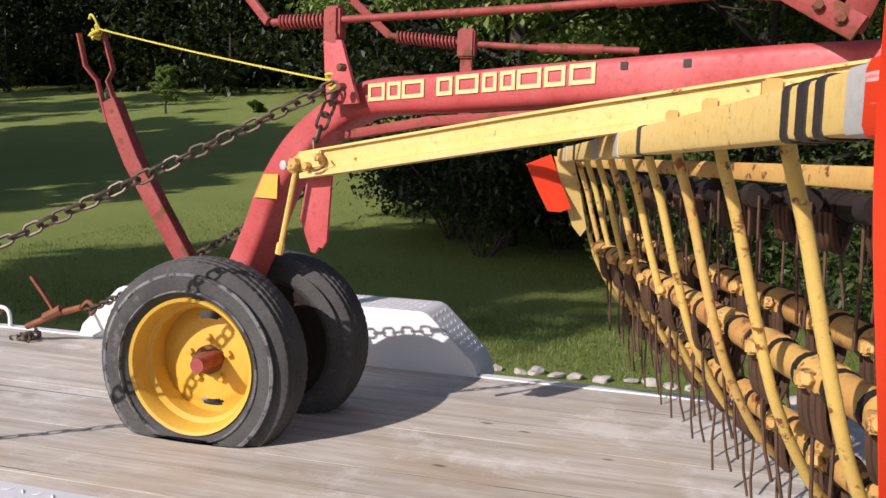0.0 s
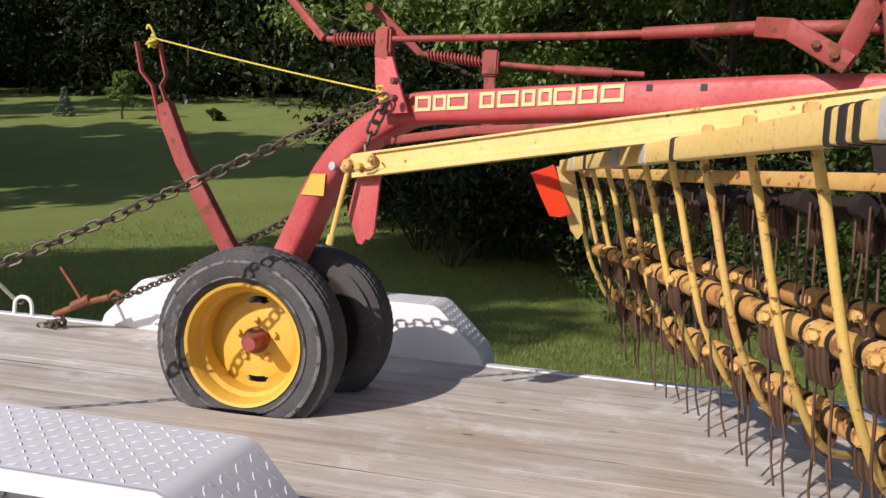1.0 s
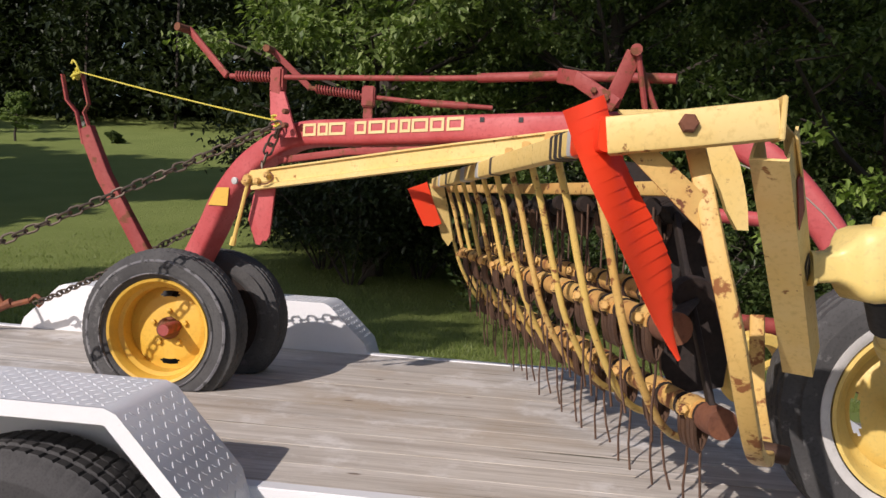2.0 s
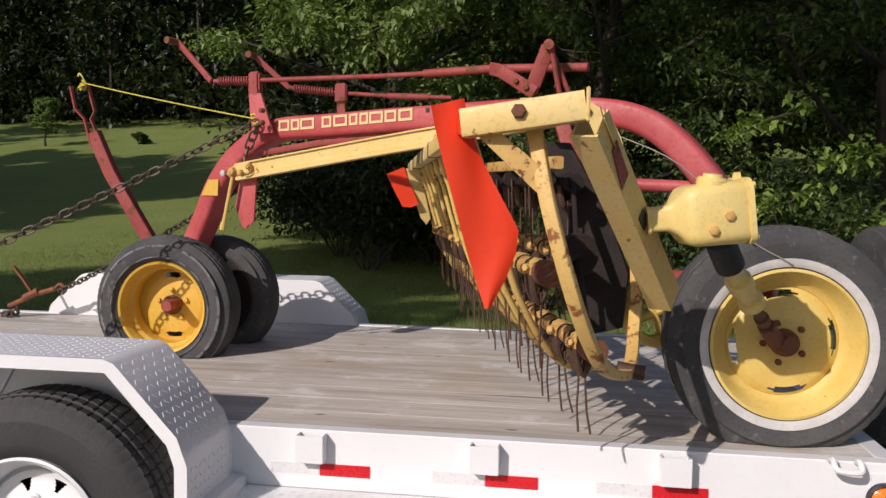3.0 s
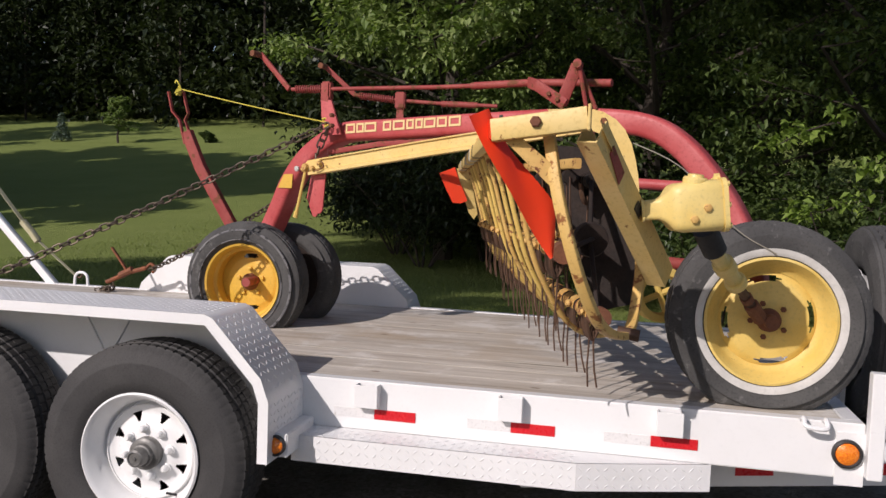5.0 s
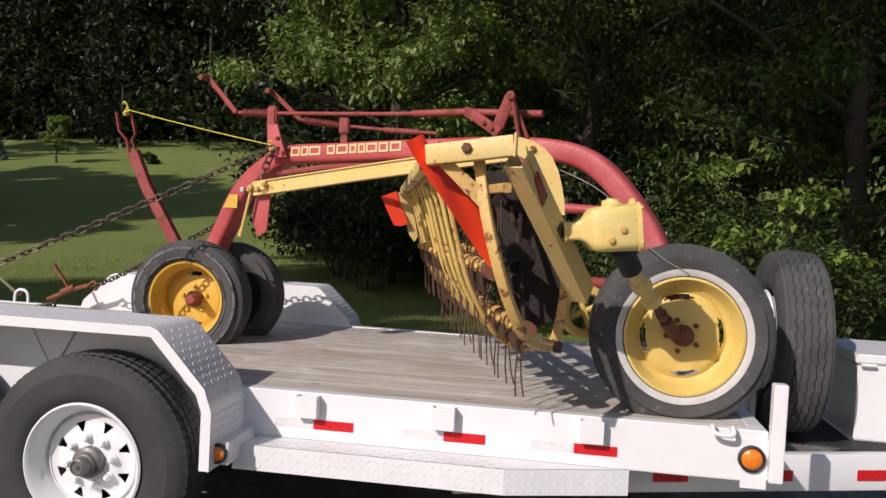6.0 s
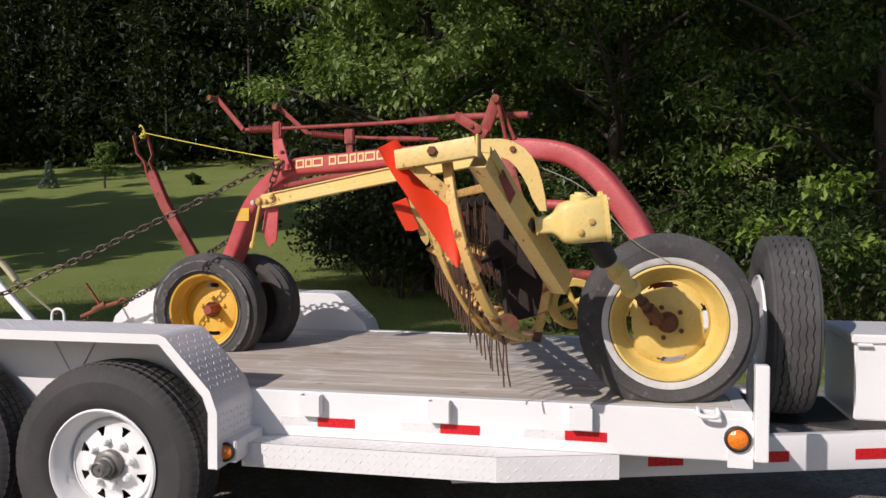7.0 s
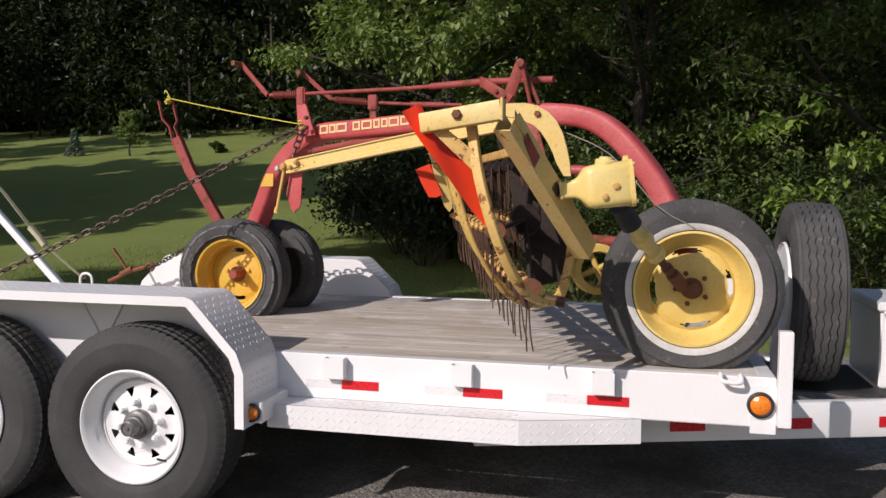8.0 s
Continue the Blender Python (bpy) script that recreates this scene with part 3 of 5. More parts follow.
    for x, y in ((1.525, 0.0), (-2.67, FARY + 0.05)):
        bm = NB()
        s = -1 if y < 1 else 1
        ring = [(x - 0.035, y, DECK + 0.002), (x - 0.035, y + s * 0.03, DECK + 0.012), (x - 0.03, y + s * 0.055, DECK - 0.008), (x + 0.03, y + s * 0.055, DECK - 0.012), (x + 0.035, y + s * 0.03, DECK + 0.01), (x + 0.035, y, DECK + 0.002)]
        if s > 0:
            ring = [(x - 0.05, y - 0.03, DECK), (x - 0.045, y - 0.03, DECK + 0.06), (x - 0.02, y - 0.03, DECK + 0.085), (x + 0.02, y - 0.03, DECK + 0.085), (x + 0.045, y - 0.03, DECK + 0.06), (x + 0.05, y - 0.03, DECK)]
        tube(bm, smooth_path(ring, 4), 0.009, 8)
        part("tie_ring", bm, M_WHITE, tr, "white painted tie-down ring")
    # fenders
    bm, line = fender_shell(-2.125, -0.285, 0.932, -0.315, 0.0)
    f = part("fender", bm, M_PLATE, tr, "white diamond-plate fender over two wheels")
    for (xa, za), (xb, zb) in zip(line[4:], line[5:]):
        d = Vector((xb - xa, 0, zb - za))
        if d.length > 0.06:
            n = Vector((-d.z, 0, d.x)).normalized()
            n = n if n.z > -0.01 and (n.z > 0.1 or n.x > 0) else -n
            lozenges("tread", f, Vector((xa, -0.31, za)) + n * 0.0005, d.normalized(), (0, 1, 0), d.length, 0.30, n)
    part("fender_lip", rim_band(line, -0.321, -0.313, 0.038), M_WHITE, f)
    bm = NB()
    vs = [(x, z) for x, z in line if z > 0.5]
    plate(bm, [(-2.08, -0.02, 0.55)] + [(x * 0.999 - 0.0012, -0.02, z - 0.012) for x, z in vs] + [(-0.31, -0.02, 0.55)], (0, 1, 0), 0.012)
    part("fender_back", bm, M_WHITE, f)
    for a, b in (((-1.225, -0.022, 0.885), (-1.11, -0.022, 0.685)), ((-0.985, -0.022, 0.885), (-1.10, -0.022, 0.685)), ((-1.105, -0.022, 0.69), (-1.105, -0.022, 0.57))):
        part("fender_brace", sweep(NB(), [a, b], rounded(0.012, 0.014, 0.003), up=(0, 1, 0)), M_WHITE, f)
    bm, line = fender_shell(-2.24, -0.385, 0.908, FARY + 0.003, FARY + 0.26)
    f = part("fender", bm, M_PLATE, tr, "white diamond-plate fender over two wheels")
    for (xa, za), (xb, zb) in zip(line[4:], line[5:]):
        d = Vector((xb - xa, 0, zb - za))
        if d.length > 0.06:
            n = Vector((-d.z, 0, d.x)).normalized()
            lozenges("tread", f, Vector((xa, FARY + 0.008, za)) + n * 0.0005, d.normalized(), (0, 1, 0), d.length, 0.245, n)
    vs = [(x, z) for x, z in line if z > 0.5]
    part("fender_back", plate(NB(), [(-2.23, FARY, DECK - 0.02)] + [(x, FARY, z - 0.004) for x, z in vs] + [(-0.395, FARY, DECK - 0.02)], (0, 1, 0), 0.012), M_WHITE, f)
    part("fender_lip", rim_band(line, FARY + 0.257, FARY + 0.265, 0.038), M_WHITE, f)
    # wheels and axles
    for x in (-0.805, -1.651):
        trailer_wheel(tr, x, -0.165, 0.385, -1)
        trailer_wheel(tr, x, FARY + 0.135, 0.385, 1)
        part("axle", rod(NB(), (x, -0.02, 0.36), (x, FARY + 0.02, 0.36), 0.04, 12), M_DARK, tr)
    # ramp upright at the rear
    part("ramp_post", sweep(NB(), [(-3.35, FARY + 0.055, 1.10), (-2.90, FARY + 0.055, 0.655)], rounded(0.05, 0.05, 0.006), up=(0, 1, 0)), M_WHITE, tr)
    part("ramp_post", sweep(NB(), [(-3.35, FARY + 0.055, 1.10), (-3.8, FARY + 0.055, 1.545)], rounded(0.05, 0.05, 0.006), up=(0, 1, 0)), M_WHITE, tr)
    # spare wheel
    m = pose(1.925, 0.80, 0.913, 0, -90, 0)
    sp = part("spare_wheel", tyre(NB(), 0.402, 0.218, 0.212, m, k=320, ribs=6, lug=10 ** 6, depth=0.008, zig=0.0020), M_RUBBER_OLD, tr, "worn spare tyre standing on the tongue")
    part("rim", lathe(NB(), [(0.222, 0.10), (0.218, 0.112), (0.2, 0.09), (0.19, 0.06), (0.08, 0.07), (0.05, 0.06)], m, 48), M_WHITE, sp)
    bm = NB()
    box(bm, (1.775, 0.72, 0.49), (1.795, 0.80, 1.05), 0.003)
    part("spare_mount", bm, M_WHITE, tr)
    # tool box
    bm = NB()
    box(bm, (2.235, 0.80, 0.49), (2.9, 1.36, 0.835), 0.006)
    tb = part("toolbox", bm, M_WHITE, tr, "white steel tongue toolbox")
    part("lid", box(NB(), (2.22, 0.785, 0.835), (2.915, 1.375, 0.876), 0.006), M_WHITE, tb)
    part("hinge_pin", rod(NB(), (2.24, 0.775, 0.83), (2.30, 0.775, 0.83), 0.008, 8), M_WHITE, tb)
    # deck planks
    n = 11
    w = (FARY - 0.055) / n
    for i in range(n):
        y0 = 0.056 + i * w
        bm = NB()
        box(bm, (REAR + 0.02, y0 + 0.0007, 0.625), (FRONT - 0.062, y0 + w - 0.0007, DECK - random.uniform(0.0, 0.002)), 0.001)
        part("plank", bm, M_DECK, tr)
    return tr


build_trailer()

# ---- rake ----


def beam_y(x):
    return 0.989 - 0.38 * (x + 0.482)


def build_rake():
    rk = thing("hay_rake", (0.2, 0.8, DECK), "old red and yellow parallel-bar hay rake chained on a trailer deck", "hay rake")
    # main red frame
    line = [(-1.051, 1.218, 1.046), (-0.988, 1.213, 1.162), (-0.921, 1.184, 1.282), (-0.850, 1.139, 1.405), (-0.750, 1.098, 1.528), (-0.628, 1.063, 1.616), (-0.496, 1.016, 1.664), (-0.245, 0.925, 1.675), (-0.000, 0.843, 1.686), (0.277, 0.750, 1.695), (0.539, 0.664, 1.703), (0.792, 0.579, 1.698), (0.959, 0.528, 1.668), (1.084, 0.494, 1.585), (1.194, 0.461, 1.455), (1.273, 0.445, 1.331), (1.337, 0.413, 1.179), (1.370, 0.413, 0.989)]
    sec = rounded(0.095, 0.112, 0.022, 4)
    frame_tube = part("main_frame", sweep(NB(), smooth_path([Vector((q[0] + 0.0125, q[1] + 0.036 if q[0] < -0.5 else (beam_y(q[0] + 0.0125) + 0.054 if q[0] < 0.8 else q[1] - 0.022), q[2])) for q in line], 5), sec, up=(0.355, 0.935, 0)), M_RED, rk, "faded red arched frame tube")
    nf = Vector((-0.353, -0.935, 0)).normalized()
    up = Vector((0, 0, 1))
    # maker's lettering as plain blocks
    run = Vector((1, -0.38, 0.05))
    run.normalize()
    face0 = Vector((-0.482, beam_y(-0.482), 1.653)) + nf * 0.0075
    for x0, x1 in ((0.0, 0.058), (0.066, 0.112), (0.116, 0.188), (0.228, 0.277), (0.287, 0.355), (0.365, 0.407), (0.416, 0.458), (0.463, 0.528), (0.536, 0.59), (0.600, 0.664)):
        a, b = face0 + run * x0, face0 + run * x1
        st = 0.010
        bm = NB()
        t = Vector((0, 0, 0.046))
        w = Vector((0, 0, st))
        for q in ((a, a + run * st, a + run * st + t, a + t), (b - run * st, b, b + t, b - run * st + t), (a + run * st, b - run * st, b - run * st + w, a + run * st + w), (a + run * st + t - w, b - run * st + t - w, b - run * st + t, a + run * st + t)):
            plate(bm, list(q), nf, 0.0015)
        part("maker_mark", bm, M_LETTER, frame_tube, "plain cream block of the faded maker's mark")
    # square holes drawn as dark plates, the shade inside put into the colour
    for x in (0.20, 0.33):
        c = Vector((x, beam_y(x), 1.72)) + nf * 0.0075
        part("square_hole", plate(NB(), [c + run * 0.008 + up * 0.008, c - run * 0.008 + up * 0.008, c - run * 0.008 - up * 0.008, c + run * 0.008 - up * 0.008], nf, 0.001), M_DARK, frame_tube)
    # sticker on the rear arch
    part("sticker", plate(NB(), [Vector(q) + nf * 0.010 for q in ((-0.858, 1.128, 1.446), (-0.799, 1.103, 1.448), (-0.805, 1.109, 1.376), (-0.900, 1.149, 1.375))], nf, 0.0015), M_STICKER, frame_tube, "yellow warning sticker with unreadable print")
    bm = NB()
    bolt_head(bm, Vector((-0.767, 1.062, 1.475)), nf, 0.014, 0.008, 12)
    part("bolt", bm, M_GREYTAPE, frame_tube)
    # lower strut under the frame
    part("strut", sweep(NB(), [(-0.589, 1.045, 1.562), (-0.295, 0.940, 1.603), (0.172, 0.785, 1.626)], rounded(0.024, 0.026, 0.004), up=(0, 0, 1)), M_RED_DULL, rk)
    # bracket plate for the crank rod
    bm = NB()
    pl = [(-0.619, 1.028, 1.816), (-0.558, 1.006, 1.815), (-0.490, 0.966, 1.646), (-0.596, 1.007, 1.641)]
    plate(bm, [Vector(p) + nf * 0.014 for p in pl], nf, 0.01)
    br = part("bracket", bm, M_RED, rk)
    bm = NB()
    box(bm, (-0.03, -0.02, -0.05), (0.03, 0.02, 0.045), 0.008, Matrix.Translation((-0.601, 1.020, 1.863)) @ pose(0, 0, 0, 0, 0, -20.7))
    box(bm, (-0.022, -0.008, -0.13), (0.022, 0.004, -0.03), 0.002, Matrix.Translation((-0.601, 1.004, 1.863)) @ pose(0, 0, 0, 0, 0, -20.7))
    part("clevis", bm, M_RED_DULL, br)
    for z in (1.685, 1.735):
        bm = NB()
        bolt_head(bm, Vector((-0.532, 0.924, z)), nf, 0.011, 0.02)
        part("bolt", bm, M_RUST, br)
    # crank rods
    ca = part("crank_rod", tube(NB(), [(-0.794, 1.031, 1.870), (-0.607, 1.021, 1.872), (0.003, 0.843, 1.865), (0.172, 0.785, 1.865)], 0.010, 10), M_RED_DULL, rk, "faded red adjusting crank rod")
    part("crank_arm", sweep(NB(), [(-1.005, 1.122, 2.058), (-0.808, 1.034, 1.872)], rounded(0.014, 0.026, 0.003), up=(0, 0, 1)), M_RED_DULL, ca)
    bm = NB()
    rod(bm, (-1.007, 1.120, 2.054), (-1.028, 1.063, 2.056), 0.016, 10)
    part("crank_knob", bm, M_RUST, ca)
    part("rod_sleeve", tube(NB(), [(0.172, 0.785, 1.865), (0.446, 0.697, 1.870), (0.795, 0.567, 1.855)], 0.016, 12), M_RED_DULL, ca)
    bm = NB()
    coil = []
    a, b = Vector((-0.773, 1.035, 1.871)), Vector((-0.633, 1.025, 1.872))
    for i in range(12 * 12):
        f = i / 143
        ang = 2 * math.pi * i / 12
        coil.append(a.lerp(b, f) + Vector((0, math.cos(ang), math.sin(ang))) * 0.017)
    tube(bm, coil, 0.004, 5)
    part("spring", bm, M_RED_DULL, ca)
    cb = part("crank_rod", tube(NB(), [(-0.617, 1.484, 1.898), (-0.358, 1.491, 1.872), (-0.148, 1.500, 1.860), (0.180, 1.486, 1.848)], 0.010, 10), M_RED_DULL, rk, "faded red adjusting crank rod")
    part("rod_sleeve", tube(NB(), [(-0.126, 1.501, 1.858), (0.074, 1.495, 1.852)], 0.016, 12), M_RED_DULL, cb)
    part("crank_arm", sweep(NB(), [(-0.776, 1.454, 2.046), (-0.612, 1.484, 1.898)], rounded(0.014, 0.026, 0.003), up=(0, 0, 1)), M_RED_DULL, cb)
    part("crank_knob", rod(NB(), (-0.776, 1.464, 2.045), (-0.785, 1.399, 2.045), 0.016, 10), M_RUST, cb)
    bm = NB()
    coil = []
    a, b = Vector((-0.587, 1.487, 1.894)), Vector((-0.389, 1.492, 1.875))
    for i in range(16 * 12):
        ang = 2 * math.pi * i / 12
        coil.append(a.lerp(b, i / 191) + Vector((0, math.cos(ang), math.sin(ang))) * 0.017)
    tube(bm, coil, 0.004, 5)
    part("spring", bm, M_RED_DULL, cb)
    bm = NB()
    box(bm, (-0.028, -0.02, -0.05), (0.028, 0.02, 0.04), 0.006, Matrix.Translation((-0.352, 1.486, 1.876)))
    box(bm, (-0.02, -0.006, -0.24), (0.02, 0.006, -0.04), 0.002, Matrix.Translation((-0.352, 1.486, 1.876)))
    part("bracket", bm, M_RED_DULL, rk)
    # lift lever at the top of the arch
    bm = NB()
    sweep(bm, [(0.657, 0.489, 1.915), (0.597, 0.505, 1.759)], rounded(0.016, 0.05, 0.006), up=(1, 0, 0.3))
    lev = part("lift_lever", bm, M_RED_DULL, rk)
    part("link_bar", sweep(NB(), [(0.613, 0.495, 1.758), (0.492, 0.536, 1.839), (0.441, 0.686, 1.869)], rounded(0.014, 0.048, 0.005), up=(0, 0, 1)), M_RED_DULL, lev)
    for a, b in (((0.665, 0.473, 1.914), (0.701, 0.499, 1.742)), ((0.669, 0.510, 1.900), (0.737, 0.522, 1.743))):
        part("link_rod", rod(NB(), a, b, 0.009, 8), M_RED_DULL, lev)
    bm = NB()
    rod(bm, (0.658, 0.452, 1.917), (0.661, 0.532, 1.920), 0.018, 10)
    part("pivot_pin", bm, M_RED_DULL, lev)
    for c in ((0.545, 0.512, 1.801), (0.582, 0.499, 1.777)):
        bm = NB()
        bolt_head(bm, c, (0, -1, 0), 0.010, 0.014)
        part("bolt", bm, M_RUST, lev)
    # yellow lift bar in front of the frame
    sec = [(-0.02, 0.036), (0.02, 0.036), (0.02, 0.030), (0.010, 0.030), (0.010, -0.016), (0.026, -0.022), (0.026, -0.036), (-0.02, -0.036)]
    bar = part("lift_bar", sweep(NB(), [(-0.655, 0.962, 1.479), (-0.059, 0.757, 1.572), (0.140, 0.694, 1.602), (0.720, 0.521, 1.685)], sec, up=(0, 0, 1)), M_YEL, rk, "faded yellow steel lift bar")
    bm = NB()
    rod(bm, (-0.674, 0.939, 1.481), (-0.658, 1.003, 1.483), 0.022, 12)
    rod(bm, (-0.666, 0.945, 1.487), (-0.691, 0.951, 1.466), 0.016, 8)
    part("pivot_pin", bm, M_YEL_RUST, bar)
    part("latch_rod", rod(NB(), (-0.672, 0.945, 1.478), (-0.727, 0.963, 1.245), 0.008, 8), M_STRIP, bar)
    part("rod_tip", rod(NB(), (-0.724, 0.962, 1.262), (-0.731, 0.964, 1.232), 0.012, 8), M_STRIP, bar)
    bm = NB()
    box(bm, (-0.045, -0.014, -0.022), (0.045, 0.006, 0.026), 0.004, Matrix.Translation((-0.625, 0.940, 1.490)) @ pose(0, 0, 0, 0, -9, -19))
    part("clevis", bm, M_YEL, bar)
    for c, r in (((-0.672, 0.934, 1.482), 0.017), ((-0.628, 0.920, 1.478), 0.012), ((-0.590, 0.910, 1.502), 0.012)):
        bm = NB()
        bolt_head(bm, c, (-0.33, -0.94, 0), r, 0.014)
        part("bolt", bm, M_YEL_RUST, bar)
    part("cotter_pin", tube(NB(), smooth_path([(-0.612, 0.905, 1.466), (-0.585, 0.898, 1.470), (-0.560, 0.890, 1.492), (-0.575, 0.893, 1.512)], 4), 0.003, 6), M_RUST, bar)
    for dx, dy, tall in ((0.0, 0.0, 1.0), (0.030, -0.022, 0.92)):
        pl = [(-0.657, 0.997, 1.457), (-0.600, 0.981, 1.470), (-0.615, 0.988, 1.262), (-0.630, 0.994, 1.238), (-0.648, 1.002, 1.240), (-0.685, 1.009, 1.330)]
        part("lug_plate", plate(NB(), [(x + dx, y + dy, 1.457 + (z - 1.457) * tall) for x, y, z in pl], nf, 0.007), M_RED, rk)
    # raised red hitch tongue between the rear wheels
    post = part("hitch_tongue", sweep(NB(), [(-1.129, 1.257, 1.026), (-1.236, 1.255, 1.195), (-1.403, 1.252, 1.468), (-1.484, 1.242, 1.661)], rounded(0.05, 0.058, 0.006), up=(0.8, 0, 0.6)), M_RED_DULL, rk, "dull red raised hitch bar with a forked tip")
    for a, b, c, e in (((-1.577, 1.207, 1.873), (-1.561, 1.218, 1.770), (-1.517, 1.219, 1.723), (-1.486, 1.227, 1.593)), ((-1.516, 1.249, 1.884), (-1.490, 1.263, 1.761), (-1.502, 1.250, 1.724), (-1.456, 1.260, 1.594))):
        part("fork_strap", sweep(NB(), [a, b, c, e], rounded(0.009, 0.018, 0.002), up=(0.3, 1, 0)), M_RED_DULL, post)
    # rear and front wheels
    for x, y in ((-1.010, 1.035), (-0.945, 1.40)):
        rake_wheel(rk, x, y, 0.884, 0.316 if x < -1 else 0.302, 0.196, 0.205, 0)
    front_wheel(rk, 1.386, 0.205, 0.978)
    part("wheel_axle", rod(NB(), (1.379, 0.220, 0.973), (1.374, 0.458, 0.979), 0.03, 12), M_RED_DULL, rk)
    part("caster_yoke", sweep(NB(), [(-1.002, 1.216, 1.067), (-0.982, 1.263, 0.931)], rounded(0.08, 0.08, 0.01), up=(0, 1, 0)), M_RED_DULL, rk)
    part("wheel_axle", rod(NB(), (-0.983, 0.954, 0.892), (-0.979, 1.350, 0.898), 0.022, 12), M_RED_DULL, rk)
    return rk


def rake_wheel(rk, x, y, z, R, rim, width, yaw):
    m = facing(x, y, z, yaw) if x < -0.97 else pose(x, y, z, -90, 0, 0)
    w = part("wheel", tyre(NB(), R, rim + 0.004, width * 0.92, m, squash=DECK + 0.002, k=288, ribs=6, lug=4, depth=0.0032, sh=0.80), M_RUBBER_OLD, rk, "half-flat grey tyre on a yellow rim")
    for f0, f1 in ((0.57, 0.68), (0.20, 0.26)):
        bm = NB()
        hw = width * 0.46
        lathe(bm, [(rim + (R - rim) * f0, hw), (rim + (R - rim) * (f0 * 0.6 + f1 * 0.4), hw * 1.042), (rim + (R - rim) * f1, hw * 1.02), (rim + (R - rim) * f1, hw * 0.95), (rim + (R - rim) * f0, hw * 0.95)], m, 96, close=True)
        for v in bm.verts:
            v.co.z = max(v.co.z, DECK + 0.006)
        part("scuff_band", bm, M_SCUFF, w, "chalky scuffed sidewall band")
    bm = NB()
    lathe(bm, [(rim + 0.008, 0.068), (rim + 0.006, 0.080), (rim - 0.004, 0.077), (rim - 0.014, 0.058), (rim - 0.016, 0.028), (rim - 0.030, 0.016), (rim - 0.034, -0.030), (rim - 0.030, -0.055), (rim - 0.004, -0.07), (rim + 0.008, -0.07)], m, 64, close=True)
    disc_with_slots(bm, m, (0.0, 0.060, rim - 0.072, rim - 0.066, rim - 0.058, rim - 0.050, rim - 0.028), (-0.034, -0.036, -0.038, -0.040, -0.043, -0.047, -0.050), [92, 272], (0, 0, 26, 36, 28, 0), 96)
    # far rim takes the dark colour as shade between the wheels
    part("rim", bm, M_RIM_YEL if x < -0.97 else M_GRIME_SHADE, w, "yellow painted steel rim" if x < -0.97 else "back of a yellow rim, darkened for its shade")
    bm = NB()
    lathe(bm, [(0.044, -0.036), (0.044, -0.018), (0.036, -0.010), (0.030, 0.000), (0.028, 0.022), (0.022, 0.030), (0.010, 0.032), (0.0, 0.032)], m, 24)
    part("hub", bm, M_RUST, w, "rusty hub cap")
    for i in range(5):
        a = radians(72 * i + 20)
        bm = NB()
        lathe(bm, [(0.011, -0.038), (0.011, -0.022), (0.0, -0.019)], m @ Matrix.Translation((0.068 * math.cos(a), 0.068 * math.sin(a), 0)), 6)
        part("lug_nut", bm, M_RIM_YEL, w)


def front_wheel(rk, x, y, z):
    m = facing(x, y, z, 3)
    w = part("wheel", tyre(NB(), 0.350, 0.222, 0.20, m, squash=DECK + 0.002, k=200, ribs=5, lug=4, depth=0.004, sh=0.82), M_RUBBER_OLD, rk, "grey whitewall tyre on a yellow rim")
    part("whitewall", lathe(NB(), [(0.230, 0.090), (0.230, 0.0955), (0.242, 0.102), (0.256, 0.103), (0.256, 0.092)], m, 64, close=True), M_WHITEWALL, w, "white sidewall band")
    bm = NB()
    lathe(bm, [(0.224, 0.080), (0.226, 0.097), (0.217, 0.099), (0.204, 0.080), (0.192, 0.050), (0.180, 0.036), (0.168, 0.028), (0.168, 0.016), (0.21, -0.07), (0.224, -0.07)], m, 64, close=True)
    disc_with_slots(bm, m, (0.0, 0.065, 0.138, 0.146, 0.152, 0.158, 0.170), (0.050, 0.046, 0.044, 0.040, 0.036, 0.032, 0.022), [98, 188, 278, 8], (0, 0, 30, 46, 34, 0), 96)
    part("rim", bm, M_RIM_PALE, w, "yellow painted steel rim")
    bm = NB()
    lathe(bm, [(0.042, 0.05), (0.040, 0.075), (0.026, 0.08), (0.024, 0.12), (0.0, 0.12)], m, 24)
    part("hub", bm, M_RUST, w)
    for i in range(5):
        a = radians(72 * i + 40)
        bm = NB()
        lathe(bm, [(0.010, 0.05), (0.010, 0.062), (0.0, 0.065)], m @ Matrix.Translation((0.062 * math.cos(a), 0.062 * math.sin(a), 0)), 6)
        part("lug_nut", bm, M_RUST, w)


hay_rake = build_rake()


# ---- reel basket of the rake ----
BEAM_F, BEAM_N = Vector((-0.123, 2.097, 1.534)), Vector((0.520, -0.640, 1.566))
HOOP = [Vector(p) for p in ((0.022, 0.048, 0.016), (0.034, 0.062, -0.028), (0.059, 0.090, -0.108), (0.094, 0.120, -0.247), (0.138, 0.160, -0.395), (0.207, 0.242, -0.538), (0.262, 0.315, -0.605), (0.325, 0.400, -0.635), (0.365, 0.460, -0.636))]


